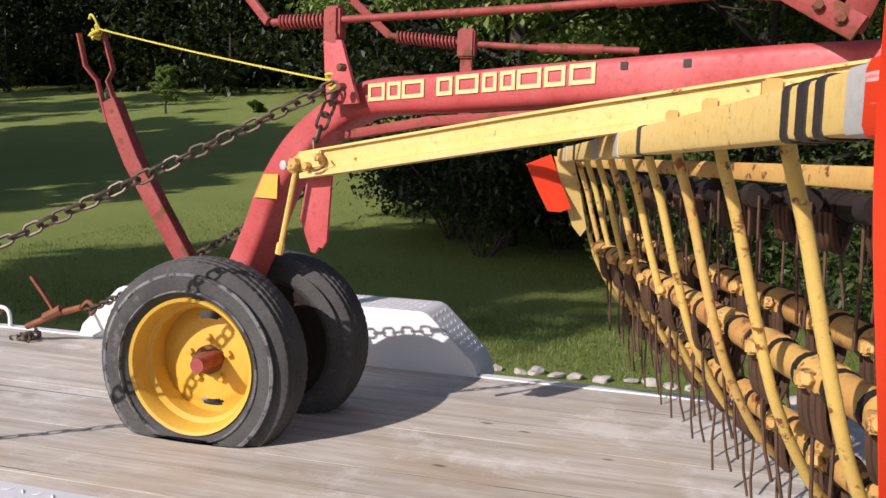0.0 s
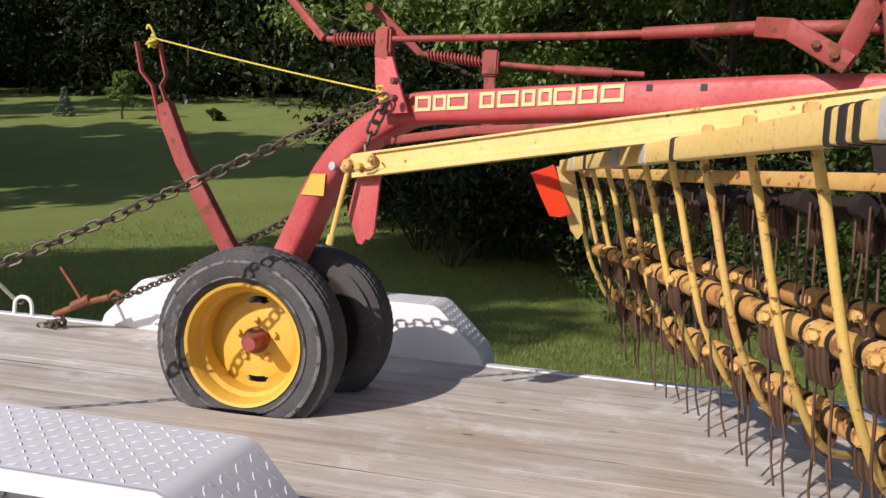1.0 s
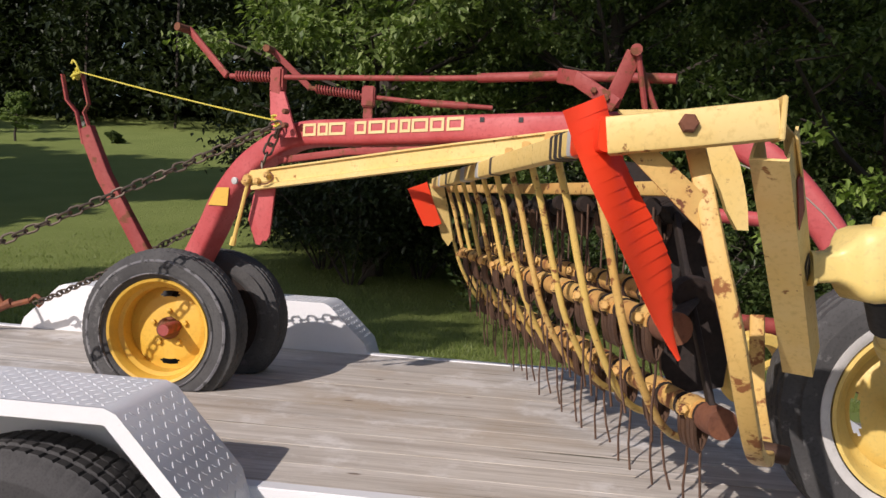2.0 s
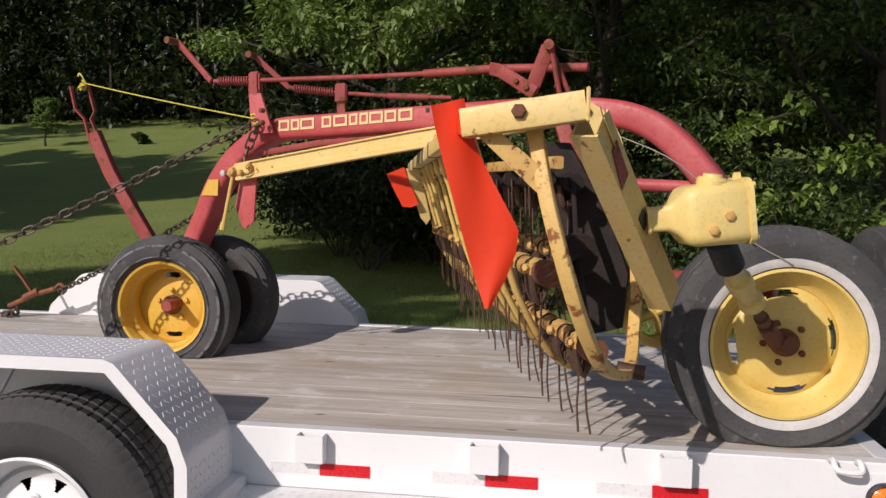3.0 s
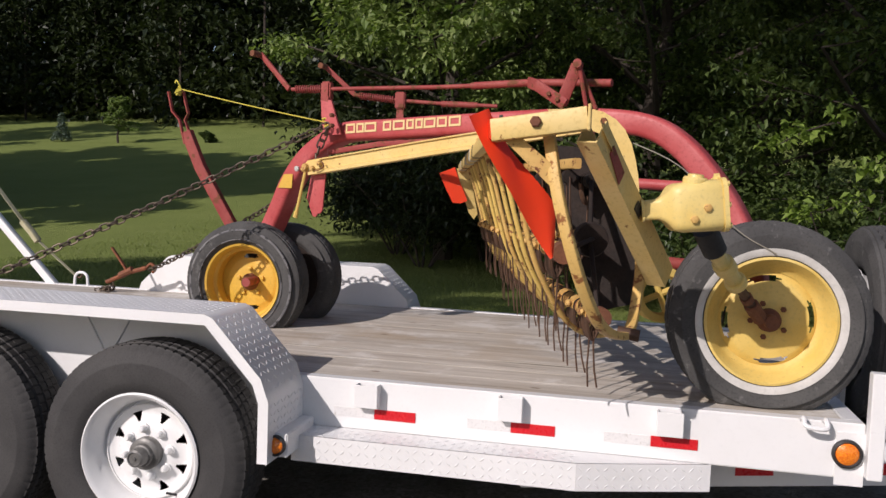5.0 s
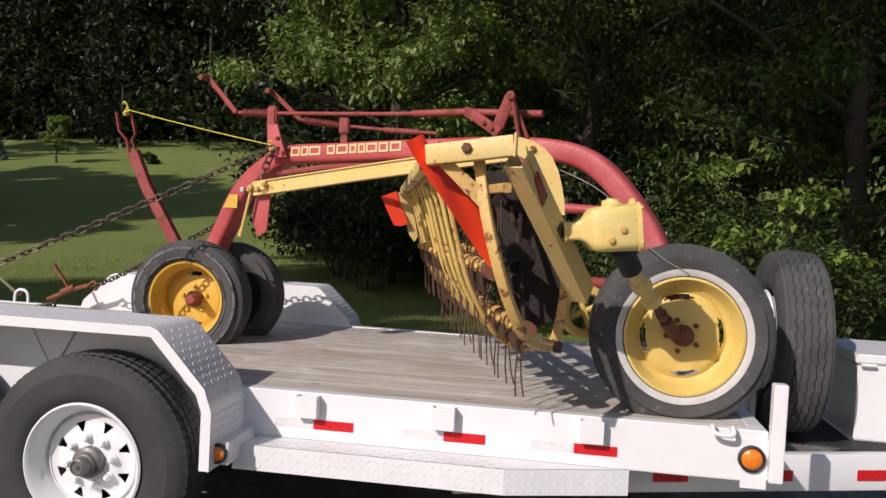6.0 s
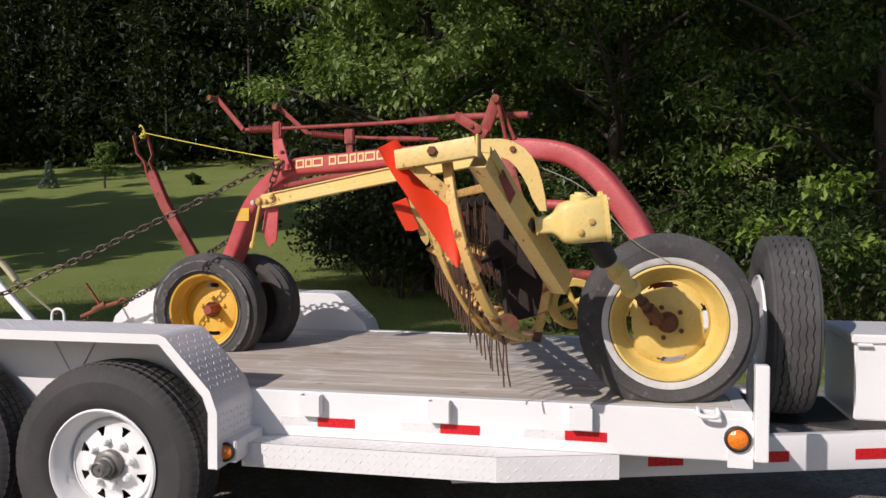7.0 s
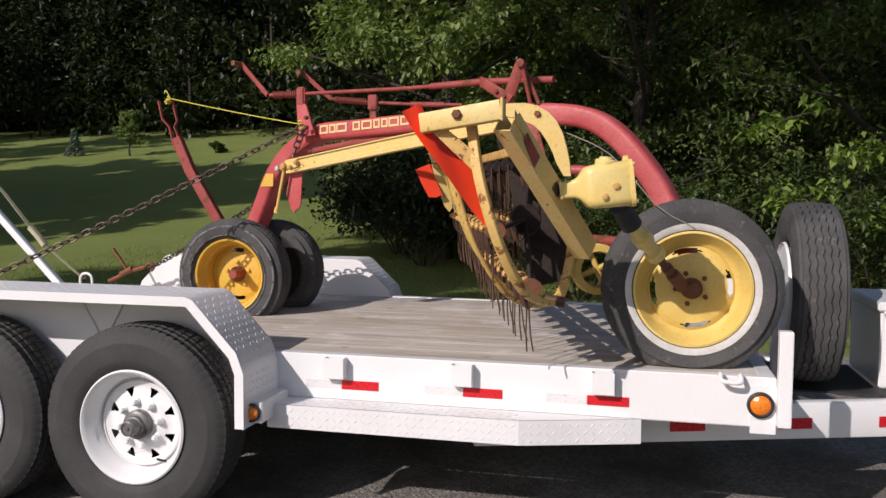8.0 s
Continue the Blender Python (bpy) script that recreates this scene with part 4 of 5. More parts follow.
def tine_mount(bar, c, ax, upper):
    """Clamp on a tine bar, coiled springs under it and two tines hanging down."""
    for o in (-0.050, 0.050):
        part("collar", rod(NB(), c + ax * (o - 0.006), c + ax * (o + 0.006), 0.0305, 14), M_GRIME_SHADE, bar, "dark rusty collar")
    bm = NB()
    rod(bm, c - ax * 0.030, c + ax * 0.030, 0.0325, 10)
    box(bm, (-0.022, -0.016, -0.012), (0.022, 0.016, 0.012), 0.004, Matrix.Translation(c + Vector((-0.024, -0.020, 0.006))))
    bolt_head(bm, c + Vector((-0.030, -0.034, 0.008)), (-0.5, -0.85, 0.1), 0.010, 0.010)
    # upper clamps are dark to carry the shade under the beam
    part("clamp", bm, M_GRIME_SHADE if upper else M_YEL_RUST, bar)
    bm = NB()
    for o in (-0.033, -0.013, 0.013, 0.033):
        s = c + ax * o
        tube(bm, smooth_path([s + Vector((-0.022, -0.018, -0.010)), s + Vector((-0.018, -0.014, -0.050)), s + Vector((-0.004, 0.0, -0.083)), s + Vector((0.012, 0.014, -0.052)), s + Vector((0.014, 0.016, -0.015))], 3), 0.0075, 6)
    part("tine_spring", bm, M_STEEL, bar, "brown coiled tine spring")
    for o in (-0.033, 0.033):
        j1, j2 = random.uniform(-0.012, 0.012), random.uniform(-0.016, 0.016)
        s = c + ax * o + Vector((0, 0, -0.055))
        bm = NB()
        tube(bm, [s, s + Vector((0.002, 0.0, -0.06)), s + Vector((0.006 + j1 * 0.6, j2 * 0.5, -0.13)), s + Vector((0.016 + j1, -0.006 + j2, -0.19 + j1))], 0.0034, 5)
        part("tine", bm, M_STEEL, bar)


def build_basket(rk):
    u = (BEAM_N - BEAM_F)
    ul = u.normalized()
    beam = part("stripper_beam", sweep(NB(), [BEAM_F, BEAM_N], rounded(0.036, 0.050, 0.006), up=(0, 0, 1)), M_YEL, rk, "faded yellow basket beam with tape bands")
    side = ul.cross(Vector((0, 0, 1))).normalized()
    for f, wd, mt in ((0.12, 0.05, M_GREYTAPE), (0.22, 0.05, M_TAPE), (0.40, 0.10, M_GREYTAPE), (0.52, 0.05, M_GREYTAPE), (0.615, 0.03, M_TAPE), (0.879, 0.016, M_TAPE), (0.8935, 0.022, M_TAPE), (0.907, 0.016, M_TAPE), (0.936, 0.055, M_GREYTAPE)):
        c = BEAM_F + u * f
        part("tape_band", sweep(NB(), [c - ul * wd / 2, c + ul * wd / 2], rounded(0.040, 0.054, 0.007), up=(0, 0, 1)), mt, beam)
    for f in (0.68, 0.76, 0.845):
        c = BEAM_F + u * f + Vector((0, 0, 0.034))
        bm = NB()
        box(bm, c - Vector((0.011, 0.014, 0.012)), c + Vector((0.011, 0.014, 0.007)), 0.003)
        part("clamp_nut", bm, M_YEL_RUST, beam)
    # stripper rods
    n = 11
    for i in range(n):
        f = -0.004 + 0.0935 * i + random.uniform(-0.003, 0.003)
        top = BEAM_F + u * f - Vector((0, 0, 0.015))
        bow = random.uniform(0.985, 1.015)
        pts = [top + Vector((h.x * bow, h.y * bow, h.z)) for h in HOOP]
        part("stripper", tube(NB(), smooth_path(pts, 5), 0.0092, 12), M_YEL_HOOP if i % 3 == 1 else M_STRIP, rk)
        bm = NB()
        box(bm, top - Vector((0.014, 0.016, 0.004)), top + Vector((0.034, 0.062, 0.012)), 0.003)
        part("stripper_clamp", bm, M_YEL_RUST, rk)
    # end arm and hoop at the near end
    arm = part("end_arm", sweep(NB(), [(0.515, -0.668, 1.560), (0.625, -0.688, 1.574), (0.773, -0.698, 1.596)], rounded(0.05, 0.062, 0.006), up=(0, 0, 1)), M_YEL, rk, "yellow end arm with chipped paint")
    part("arm_cap", box(NB(), (0.772, -0.728, 1.562), (0.780, -0.668, 1.632), 0.002), M_YEL, arm)
    bm = NB()
    bolt_head(bm, Vector((0.635, -0.712, 1.582)), (0, -1, 0.1), 0.016, 0.014)
    part("bolt", bm, M_RUST, arm)
    hoop = [(0.655, -0.600, 1.585), (0.669, -0.632, 1.530), (0.698, -0.670, 1.395), (0.740, -0.669, 1.246), (0.782, -0.611, 1.117), (0.829, -0.512, 1.014), (0.885, -0.375, 0.968), (0.913, -0.240, 0.978), (0.927, -0.120, 1.040), (0.936, -0.050, 1.130), (0.935, -0.030, 1.215)]
    hp = part("end_hoop", sweep(NB(), smooth_path(hoop, 5), rounded(0.024, 0.034, 0.006), up=(0.95, -0.3, 0)), M_YEL_HOOP, rk, "rusty yellow curved end hoop")
    part("gusset", plate(NB(), [(0.535, -0.665, 1.545), (0.590, -0.665, 1.545), (0.682, -0.655, 1.470), (0.690, -0.655, 1.400)], (0, -1, 0), 0.008), M_YEL_RUST, hp)
    bm = NB()
    rod(bm, (0.872, -0.330, 0.975), (0.940, -0.330, 0.965), 0.020, 10)
    part("foot_pin", bm, M_STEEL, hp)
    # diagonal channel down to the gearbox
    c0, c1 = Vector((0.790, -0.640, 1.545)), Vector((0.998, -0.175, 1.140))
    cd = (c1 - c0).normalized()
    cn = Vector((0.85, -0.45, 0.0))
    cn = (cn - cd * cn.dot(cd)).normalized()
    cs = cd.cross(cn)
    ch = part("drive_channel", sweep(NB(), [c0 - cd * 0.03, c1], channel(0.078, 0.062, 0.005), up=tuple(cn)), M_YEL, rk, "faded yellow folded steel drive channel")
    q = c0 + cd * 0.10 + cn * 0.0325
    part("reflector", plate(NB(), [q - cd * 0.055 - cs * 0.02, q - cd * 0.055 + cs * 0.012, q + cd * 0.05 + cs * 0.034, q + cd * 0.05 - cs * 0.012], cn, 0.002), M_RED_DULL, ch, "dull red sticker")
    q = c0 + cd * 0.30 + cn * 0.0325
    part("sticker", plate(NB(), [q - cd * 0.02 - cs * 0.016, q - cd * 0.02 + cs * 0.016, q + cd * 0.025 + cs * 0.016, q + cd * 0.025 - cs * 0.016], cn, 0.002), M_TAPE, ch, "small dark plate with unreadable print")
    bm = NB()
    plate(bm, [c0 + cn * 0.036 - cd * 0.04, c0 - cs * 0.06 - cd * 0.02, c0 - cs * 0.05 + cd * 0.05, c0 + cn * 0.036 + cd * 0.05], (0.3, -0.9, 0), 0.005)
    part("corner_gusset", bm, M_YEL, ch)
    # crescent belt shield
    shield = part("belt_shield", plate(NB(), [(0.587, 0.06, 1.693), (0.684, 0.06, 1.698), (0.740, 0.06, 1.698), (0.784, 0.06, 1.688), (0.829, 0.06, 1.662), (0.862, 0.06, 1.627), (0.887, 0.06, 1.578), (0.903, 0.06, 1.524), (0.915, 0.06, 1.468), (0.921, 0.06, 1.412), (0.894, 0.06, 1.412), (0.865, 0.06, 1.460), (0.848, 0.06, 1.505), (0.826, 0.06, 1.548), (0.802, 0.06, 1.583), (0.774, 0.06, 1.611), (0.707, 0.06, 1.640), (0.628, 0.06, 1.650)], (0, 1, 0), 0.035), M_YEL, rk, "crescent-shaped yellow belt shield")
    bm = NB()
    bolt_head(bm, (0.787, 0.058, 1.655), (0, -1, 0), 0.013, 0.01)
    part("bolt", bm, M_ORANGE_RUST, shield)
    # added dark sheet that paints in the shadow at the reel's near end
    part("reel_end_shade", plate(NB(), [(0.60, 0.20, 1.575), (0.735, 0.20, 1.57), (0.86, 0.18, 1.35), (0.925, 0.16, 1.17), (0.91, 0.16, 1.0), (0.79, 0.18, 0.965), (0.71, 0.20, 1.12), (0.665, 0.20, 1.35)], (0.3, 0.95, 0), 0.02), M_GRIME_SHADE, rk, "dark sheet standing in for the shaded reel end")
    # gearbox: rounded casting with neck, cap and cover
    gd = Vector((0.165, 0.03, 0.02))
    g0 = Vector((0.985, -0.395, 1.36))
    bm = NB()
    secs = ((-0.065, 0.066), (-0.058, 0.066), (-0.056, 0.056), (-0.015, 0.060), (0.002, 0.078), (0.016, 0.112), (0.026, 0.132), (0.045, 0.142), (0.155, 0.148), (0.163, 0.140))
    gl = gd.normalized()
    gs = gl.cross(Vector((0, 0, 1))).normalized()
    gn = gs.cross(gl)
    rings = []
    for f, s in secs:
        c = g0 + gl * f
        rings.append([bm.verts.new(c + gs * x + gn * y) for x, y in rounded(s, s * 1.02, s * 0.20, 5)])
    for q0, q1 in zip(rings, rings[1:]):
        for i in range(len(q0)):
            bm.faces.new((q0[i], q0[(i + 1) % len(q0)], q1[(i + 1) % len(q0)], q1[i]))
    bm.faces.new(rings[0][::-1])
    bm.faces.new(rings[-1])
    bmesh.ops.recalc_face_normals(bm, faces=bm.faces)
    gb = part("gearbox", bm, M_YEL_GEAR, rk, "yellow cast gearbox with round filler cap")
    m = Matrix.Translation((1.068, -0.400, 1.375)) @ pose(0, 0, 0, 6, 4, 10)
    part("filler_cap", lathe(NB(), [(0.036, 0.055), (0.036, 0.078), (0.031, 0.083), (0.024, 0.083), (0.022, 0.091), (0.0, 0.093)], m, 24), M_YEL_GEAR, gb)
    bm = NB()
    sweep(bm, [g0 + gl * 0.163, g0 + gl * 0.176], rounded(0.152, 0.158, 0.03, 4), up=(0, 0, 1))
    for sx, sz in ((-0.06, 0.06), (-0.06, -0.06), (0.06, 0.06), (-0.062, 0.0)):
        bolt_head(bm, g0 + gl * 0.176 + gs * -sx + gn * sz, gl, 0.009, 0.008)
    part("cover_plate", bm, M_YEL_GEAR, gb)
    part("cord_lug", plate(NB(), [g0 + gl * 0.15 + gn * 0.07, g0 + gl * 0.175 + gn * 0.07, g0 + gl * 0.172 + gn * 0.092, g0 + gl * 0.158 + gn * 0.092], gs, 0.008), M_YEL_GEAR, gb)
    for fx, fz in ((0.075, -0.035), (0.115, -0.005)):
        bm = NB()
        bolt_head(bm, g0 + gl * fx + gs * 0.074 + gn * fz, gs, 0.012, 0.008)
        part("bolt", bm, M_YEL_RUST, gb)
    part("boot", rod(NB(), (1.120, -0.265, 1.303), (1.160, -0.206, 1.232), 0.038, 16), M_BLACK, gb, "black rubber boot")
    sf = part("drive_shaft", rod(NB(), (1.155, -0.206, 1.237), (1.355, 0.109, 0.986), 0.016, 12), M_STEEL, rk, "greasy drive shaft to the wheel hub")
    bm = NB()
    a, b = Vector((1.155, -0.206, 1.237)), Vector((1.355, 0.109, 0.986))
    for f0, f1, r in ((0.0, 0.18, 0.026), (0.18, 0.27, 0.036), (0.27, 0.42, 0.026), (0.42, 0.48, 0.036)):
        rod(bm, a.lerp(b, f0), a.lerp(b, f1), r, 14)
    part("yoke", bm, M_YEL_GEAR, sf)
    bm = NB()
    for f0, f1, r in ((0.66, 0.72, 0.022), (0.78, 1.0, 0.026)):
        rod(bm, a.lerp(b, f0), a.lerp(b, f1), r, 8)
    part("universal_joint", bm, M_RUST, sf)
    # reel: parallel tine bars with clamped spring tines
    slope = Vector((-0.283, 1, -0.0016))
    ax = -slope.normalized()
    bars = []
    # fourth, upper bar: shade painted as dark steel instead of yellow
    for bx, bz, y0, y1, mat in ((0.401, 1.208, 1.93, -0.345, M_TINE_BAR), (0.542, 1.237, 2.00, -0.02, M_TINE_BAR), (0.545, 1.003, 2.14, -0.265, M_TINE_BAR), (0.590, 1.445, 2.10, 0.10, M_GRIME_SHADE)):
        a = Vector((bx, 0.7, bz)) + slope * (y0 - 0.7)
        b = Vector((bx, 0.7, bz)) + slope * (y1 - 0.7)
        bars.append((a, b))
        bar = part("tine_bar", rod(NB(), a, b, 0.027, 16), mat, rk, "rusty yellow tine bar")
        part("bar_end", rod(NB(), b - ax * 0.055, b + ax * 0.012, 0.034, 16), M_RUST, bar, "rusty bearing end of the bar") if bz < 1.4 else None
        upper = bz > 1.4
        cnt = int((a - b).length / 0.205)
        for j in range(cnt):
            c = b - ax * (0.115 + 0.205 * j)
            tine_mount(bar, c, ax, upper)
    # arms that carry the bars at each end
    for near, mat in ((False, M_GRIME_SHADE), (True, M_GRIME_SHADE)):
        ends = [q[1] - ax * 0.03 if near else q[0] + ax * 0.02 for q in bars]
        c = sum(ends, Vector()) / 4 + Vector((0.02, 0, 0.02))
        sp = part("reel_spider", lathe(NB(), [(0.0, -0.022), (0.055, -0.022), (0.06, -0.01), (0.06, 0.01), (0.055, 0.022), (0.0, 0.022)], Matrix.Translation(c) @ ax.to_track_quat("Z", "Y").to_matrix().to_4x4(), 24), M_GRIME_SHADE, rk, "dark reel hub")
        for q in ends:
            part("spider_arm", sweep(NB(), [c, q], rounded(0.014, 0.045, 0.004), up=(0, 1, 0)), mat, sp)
    # lower frame members seen through the basket
    part("rear_rail", sweep(NB(), [(-0.039, 2.136, 1.512), (0.709, -0.066, 1.500)], rounded(0.030, 0.036, 0.006), up=(0, 0, 1)), M_YEL_RUST, rk)
    ra, rb = Vector((-0.039, 2.136, 1.512)), Vector((0.709, -0.066, 1.500))
    rd = (rb - ra).normalized()
    for j in range(11):
        c = ra.lerp(rb, (j + 0.5) / 11) + Vector((0, -0.01, -0.045))
        part("tine_mount", rod(NB(), c - rd * 0.016, c + rd * 0.016, 0.024, 12), M_GRIME_SHADE, rk)
        bm = NB()
        for o in (-0.022, 0.022):
            s = c + rd * o
            tube(bm, [s, s + Vector((0.004, 0.006, -0.10)), s + Vector((0.01 + random.uniform(-0.01, 0.01), 0.02, -0.22))], 0.0033, 5)
        part("tine", bm, M_STEEL, rk)
    part("drive_leg", sweep(NB(), [(0.700, 0.498, 1.679), (0.781, 0.425, 1.427), (0.841, 0.382, 1.137)], rounded(0.04, 0.05, 0.006), up=(1, 0, 0)), M_RED_DULL, rk)
    part("cross_tube", rod(NB(), (0.800, 0.378, 1.158), (1.332, 0.404, 1.126), 0.025, 12), M_RED_DULL, rk)
    part("upper_brace", rod(NB(), (0.853, 0.507, 1.450), (1.226, 0.448, 1.436), 0.022, 12), M_RED, rk)
    pm = Matrix.Translation((1.017, 0.263, 1.035)) @ Vector((0.35, -0.93, 0)).to_track_quat("Z", "Y").to_matrix().to_4x4()
    bm = NB()
    lathe(bm, [(0.075, -0.03), (0.10, -0.03), (0.105, -0.025), (0.09, 0.0), (0.105, 0.025), (0.10, 0.03), (0.075, 0.03), (0.07, 0.0)], pm, 36, close=True)
    for i in range(4):
        a = math.pi / 2 * i + 0.4
        rod(bm, pm @ Vector((0, 0, 0)), pm @ Vector((0.08 * math.cos(a), 0.08 * math.sin(a), 0)), 0.012, 8)
    part("belt_pulley", bm, M_RIM_PALE, rk, "rusty yellow belt pulley")
    # far end plate
    part("end_plate", plate(NB(), [(-0.156, 2.111, 1.531), (-0.085, 2.125, 1.532), (-0.050, 2.165, 1.360), (-0.030, 2.190, 1.255), (-0.052, 2.190, 1.222), (-0.082, 2.170, 1.262), (-0.118, 2.140, 1.380)], (0.3, -0.95, 0), 0.012), M_YEL, rk)


build_basket(hay_rake)

# ---- ground ----


def rise(x, y):
    """Height of the lawn: flat by the drive, climbing gently towards the woods."""
    s = max(0.0, y - 7.0)
    return -0.015 + 0.165 * s * s / (s + 14) + 0.10 * math.sin(x * 0.13 + y * 0.09) * min(1, s / 14)


def build_ground():
    bm = NB()
    xs = [-600, -300, -150] + [-90 + 6 * i for i in range(31)] + [150, 300, 600]
    ys = [-600, -250, -100, -50, -25, -12, -6, -3, 0, 2, 4.7, 5.6] + [6.5 + 2.5 * i for i in range(26)] + [90, 140, 250, 600]
    grid = [[bm.verts.new((x, y, rise(x, min(y, 75)))) for x in xs] for y in ys]
    for r0, r1 in zip(grid, grid[1:]):
        for i in range(len(xs) - 1):
            bm.faces.new((r0[i], r0[i + 1], r1[i + 1], r1[i]))
    return tagged(part("ground", bm, ground_mat()), "mown green lawn meeting a brown gravel drive", "ground", kind="structure")


build_ground()


def leaf_cloud(name, centres, per, spread, size, material, parent, seed, droop=0.3, flat=0.6, fold=True):
    """Many small folded leaves round the given centres, as one mesh."""
    rng = np.random.default_rng(seed)
    c = np.repeat(np.asarray(centres, float), per, axis=0)
    n = len(c)
    off = rng.normal(0, 1, (n, 3)) * np.array([spread, spread, spread * flat])
    p = c + off
    a = rng.uniform(0, 2 * np.pi, n)
    tilt = rng.normal(-droop, 0.5, n)
    ln = size * rng.uniform(0.6, 1.3, n)
    d = np.stack([np.cos(a) * np.cos(tilt), np.sin(a) * np.cos(tilt), np.sin(tilt)], 1)
    s = np.stack([-np.sin(a), np.cos(a), rng.normal(0, 0.45, n)], 1)
    s /= np.linalg.norm(s, axis=1)[:, None]
    up = np.cross(d, s)
    w = ln * rng.uniform(0.26, 0.36, n)
    v = np.empty((n, 6, 3))
    v[:, 0] = p
    v[:, 1] = p + d * (ln * 0.45)[:, None] + s * w[:, None] + up * (w * 0.35)[:, None]
    v[:, 2] = p + d * (ln * 0.5)[:, None]
    v[:, 3] = p + d * (ln * 0.45)[:, None] - s * w[:, None] + up * (w * 0.35)[:, None]
    v[:, 4] = p + d * ln[:, None] - np.array([0, 0, 1]) * (ln * 0.12)[:, None]
    v[:, 5] = p + d * (ln * 0.02)[:, None]
    i0 = np.arange(n) * 6
    faces = np.concatenate([np.stack([i0, i0 + 1, i0 + 4, i0 + 2], 1), np.stack([i0, i0 + 2, i0 + 4, i0 + 3], 1)])
    if not fold:
        faces = np.stack([i0, i0 + 1, i0 + 4, i0 + 3], 1)
    me = bpy.data.meshes.new(name)
    me.from_pydata(v.reshape(-1, 3).tolist(), [], faces.tolist())
    me.materials.append(material)
    ob = new(name, me)
    ob.parent = parent
    if parent.name in BASE:
        ob.matrix_parent_inverse = Matrix.Translation(-BASE[parent.name])
    return ob


def branchy(bm, start, way, length, r, rng, depth, tips):
    """A tapered limb that bends and forks."""
    pts, p, d = [], Vector(start), Vector(way).normalized()
    seg = 5
    for i in range(seg + 1):
        pts.append(p.copy())
        d = (d + Vector((rng.uniform(-0.2, 0.2), rng.uniform(-0.2, 0.2), rng.uniform(-0.1, 0.14)))).normalized()
        p = p + d * length / seg
    fr = frames_along(pts)
    k = 7 if depth == 0 else 5
    rings = []
    for i, (q, s, n) in enumerate(fr):
        rr = r * (1 - 0.7 * i / seg)
        rings.append([bm.verts.new(q + s * rr * math.cos(2 * math.pi * j / k) + n * rr * math.sin(2 * math.pi * j / k)) for j in range(k)])
    for a, b in zip(rings, rings[1:]):
        for j in range(k):
            bm.faces.new((a[j], a[(j + 1) % k], b[(j + 1) % k], b[j]))
    if depth >= 2:
        tips.extend(pts[2:])
        return
    for i in range(2, seg + 1):
        for _ in range(2 if depth == 0 else 1):
            a = rng.uniform(0, 2 * math.pi)
            branchy(bm, pts[i], Vector((math.cos(a), math.sin(a), rng.uniform(-0.15, 0.7))), length * rng.uniform(0.32, 0.55), r * 0.45 * (1 - 0.5 * i / seg), rng, depth + 1, tips)


def tree(x, y, height, radius, label, seed, leaf=0.09, per=60, mat=None, low=0.15, category="tree", name="tree", n_limb=12, fold=True):
    rng = random.Random(seed)
    z = rise(x, y)
    t = thing(name, (x, y, z), label, category)
    bm = NB()
    tips = []
    trunk = [Vector((x, y, z - 0.1))]
    for i in range(1, 7):
        trunk.append(Vector((x + rng.uniform(-0.04, 0.04) * i, y + rng.uniform(-0.04, 0.04) * i, z + height * 0.92 * i / 6)))
    fr = frames_along(trunk)
    r0 = 0.018 * height + 0.02
    rings = [[bm.verts.new(p + s * r0 * (1 - 0.82 * i / 6) * math.cos(2 * math.pi * j / 9) + n * r0 * (1 - 0.82 * i / 6) * math.sin(2 * math.pi * j / 9)) for j in range(9)] for i, (p, s, n) in enumerate(fr)]
    for a, b in zip(rings, rings[1:]):
        for j in range(9):
            bm.faces.new((a[j], a[(j + 1) % 9], b[(j + 1) % 9], b[j]))
    for i in range(n_limb):
        f = low + (0.95 - low) * (i + rng.random()) / n_limb
        k = int(f * 6 * 0.999)
        p = trunk[k].lerp(trunk[k + 1], f * 6 - k)
        a = i * 2.4 + rng.uniform(-0.5, 0.5)
        reach = radius * (1.0 - 0.6 * max(0, (f - 0.45) / 0.55)) * rng.uniform(0.75, 1.1)
        branchy(bm, p, (math.cos(a), math.sin(a), 0.15 + 0.6 * f), reach, r0 * 0.35 * (1 - 0.6 * f), rng, 1, tips)
    part("trunk", bm, M_BARK, t)
    spread = radius * 0.06
    leaf_cloud("crown", tips, per, spread, leaf, mat or M_LEAF, t, seed + 5, fold=fold)
    return t

# ---- woods at the side of the lawn ----
WOOD = "leafy broadleaf tree at the edge of a dark wood"
for i, (x, y, h, r) in enumerate(((1.2, 10.0, 8.5, 3.0), (4.6, 8.6, 9.0, 3.2), (8.2, 8.4, 9.5, 3.2), (1.2, 14.5, 10.0, 3.4), (3.0, 13.0, 11.0, 3.8), (7.2, 12.5, 11.0, 4.0), (11.5, 11.0, 11.0, 4.0))):
    tree(x, y, h, r, WOOD, 40 + i, leaf=0.095, per=110 if i < 3 else 26, low=0.03, n_limb=36 if i < 3 else 20)

tree(-2.3, 11.6, 9.0, 3.3, "tree with light drooping leaves before a dark wood", 59, leaf=0.13, per=110, mat=M_LEAF_ASH, low=0.24, n_limb=34)


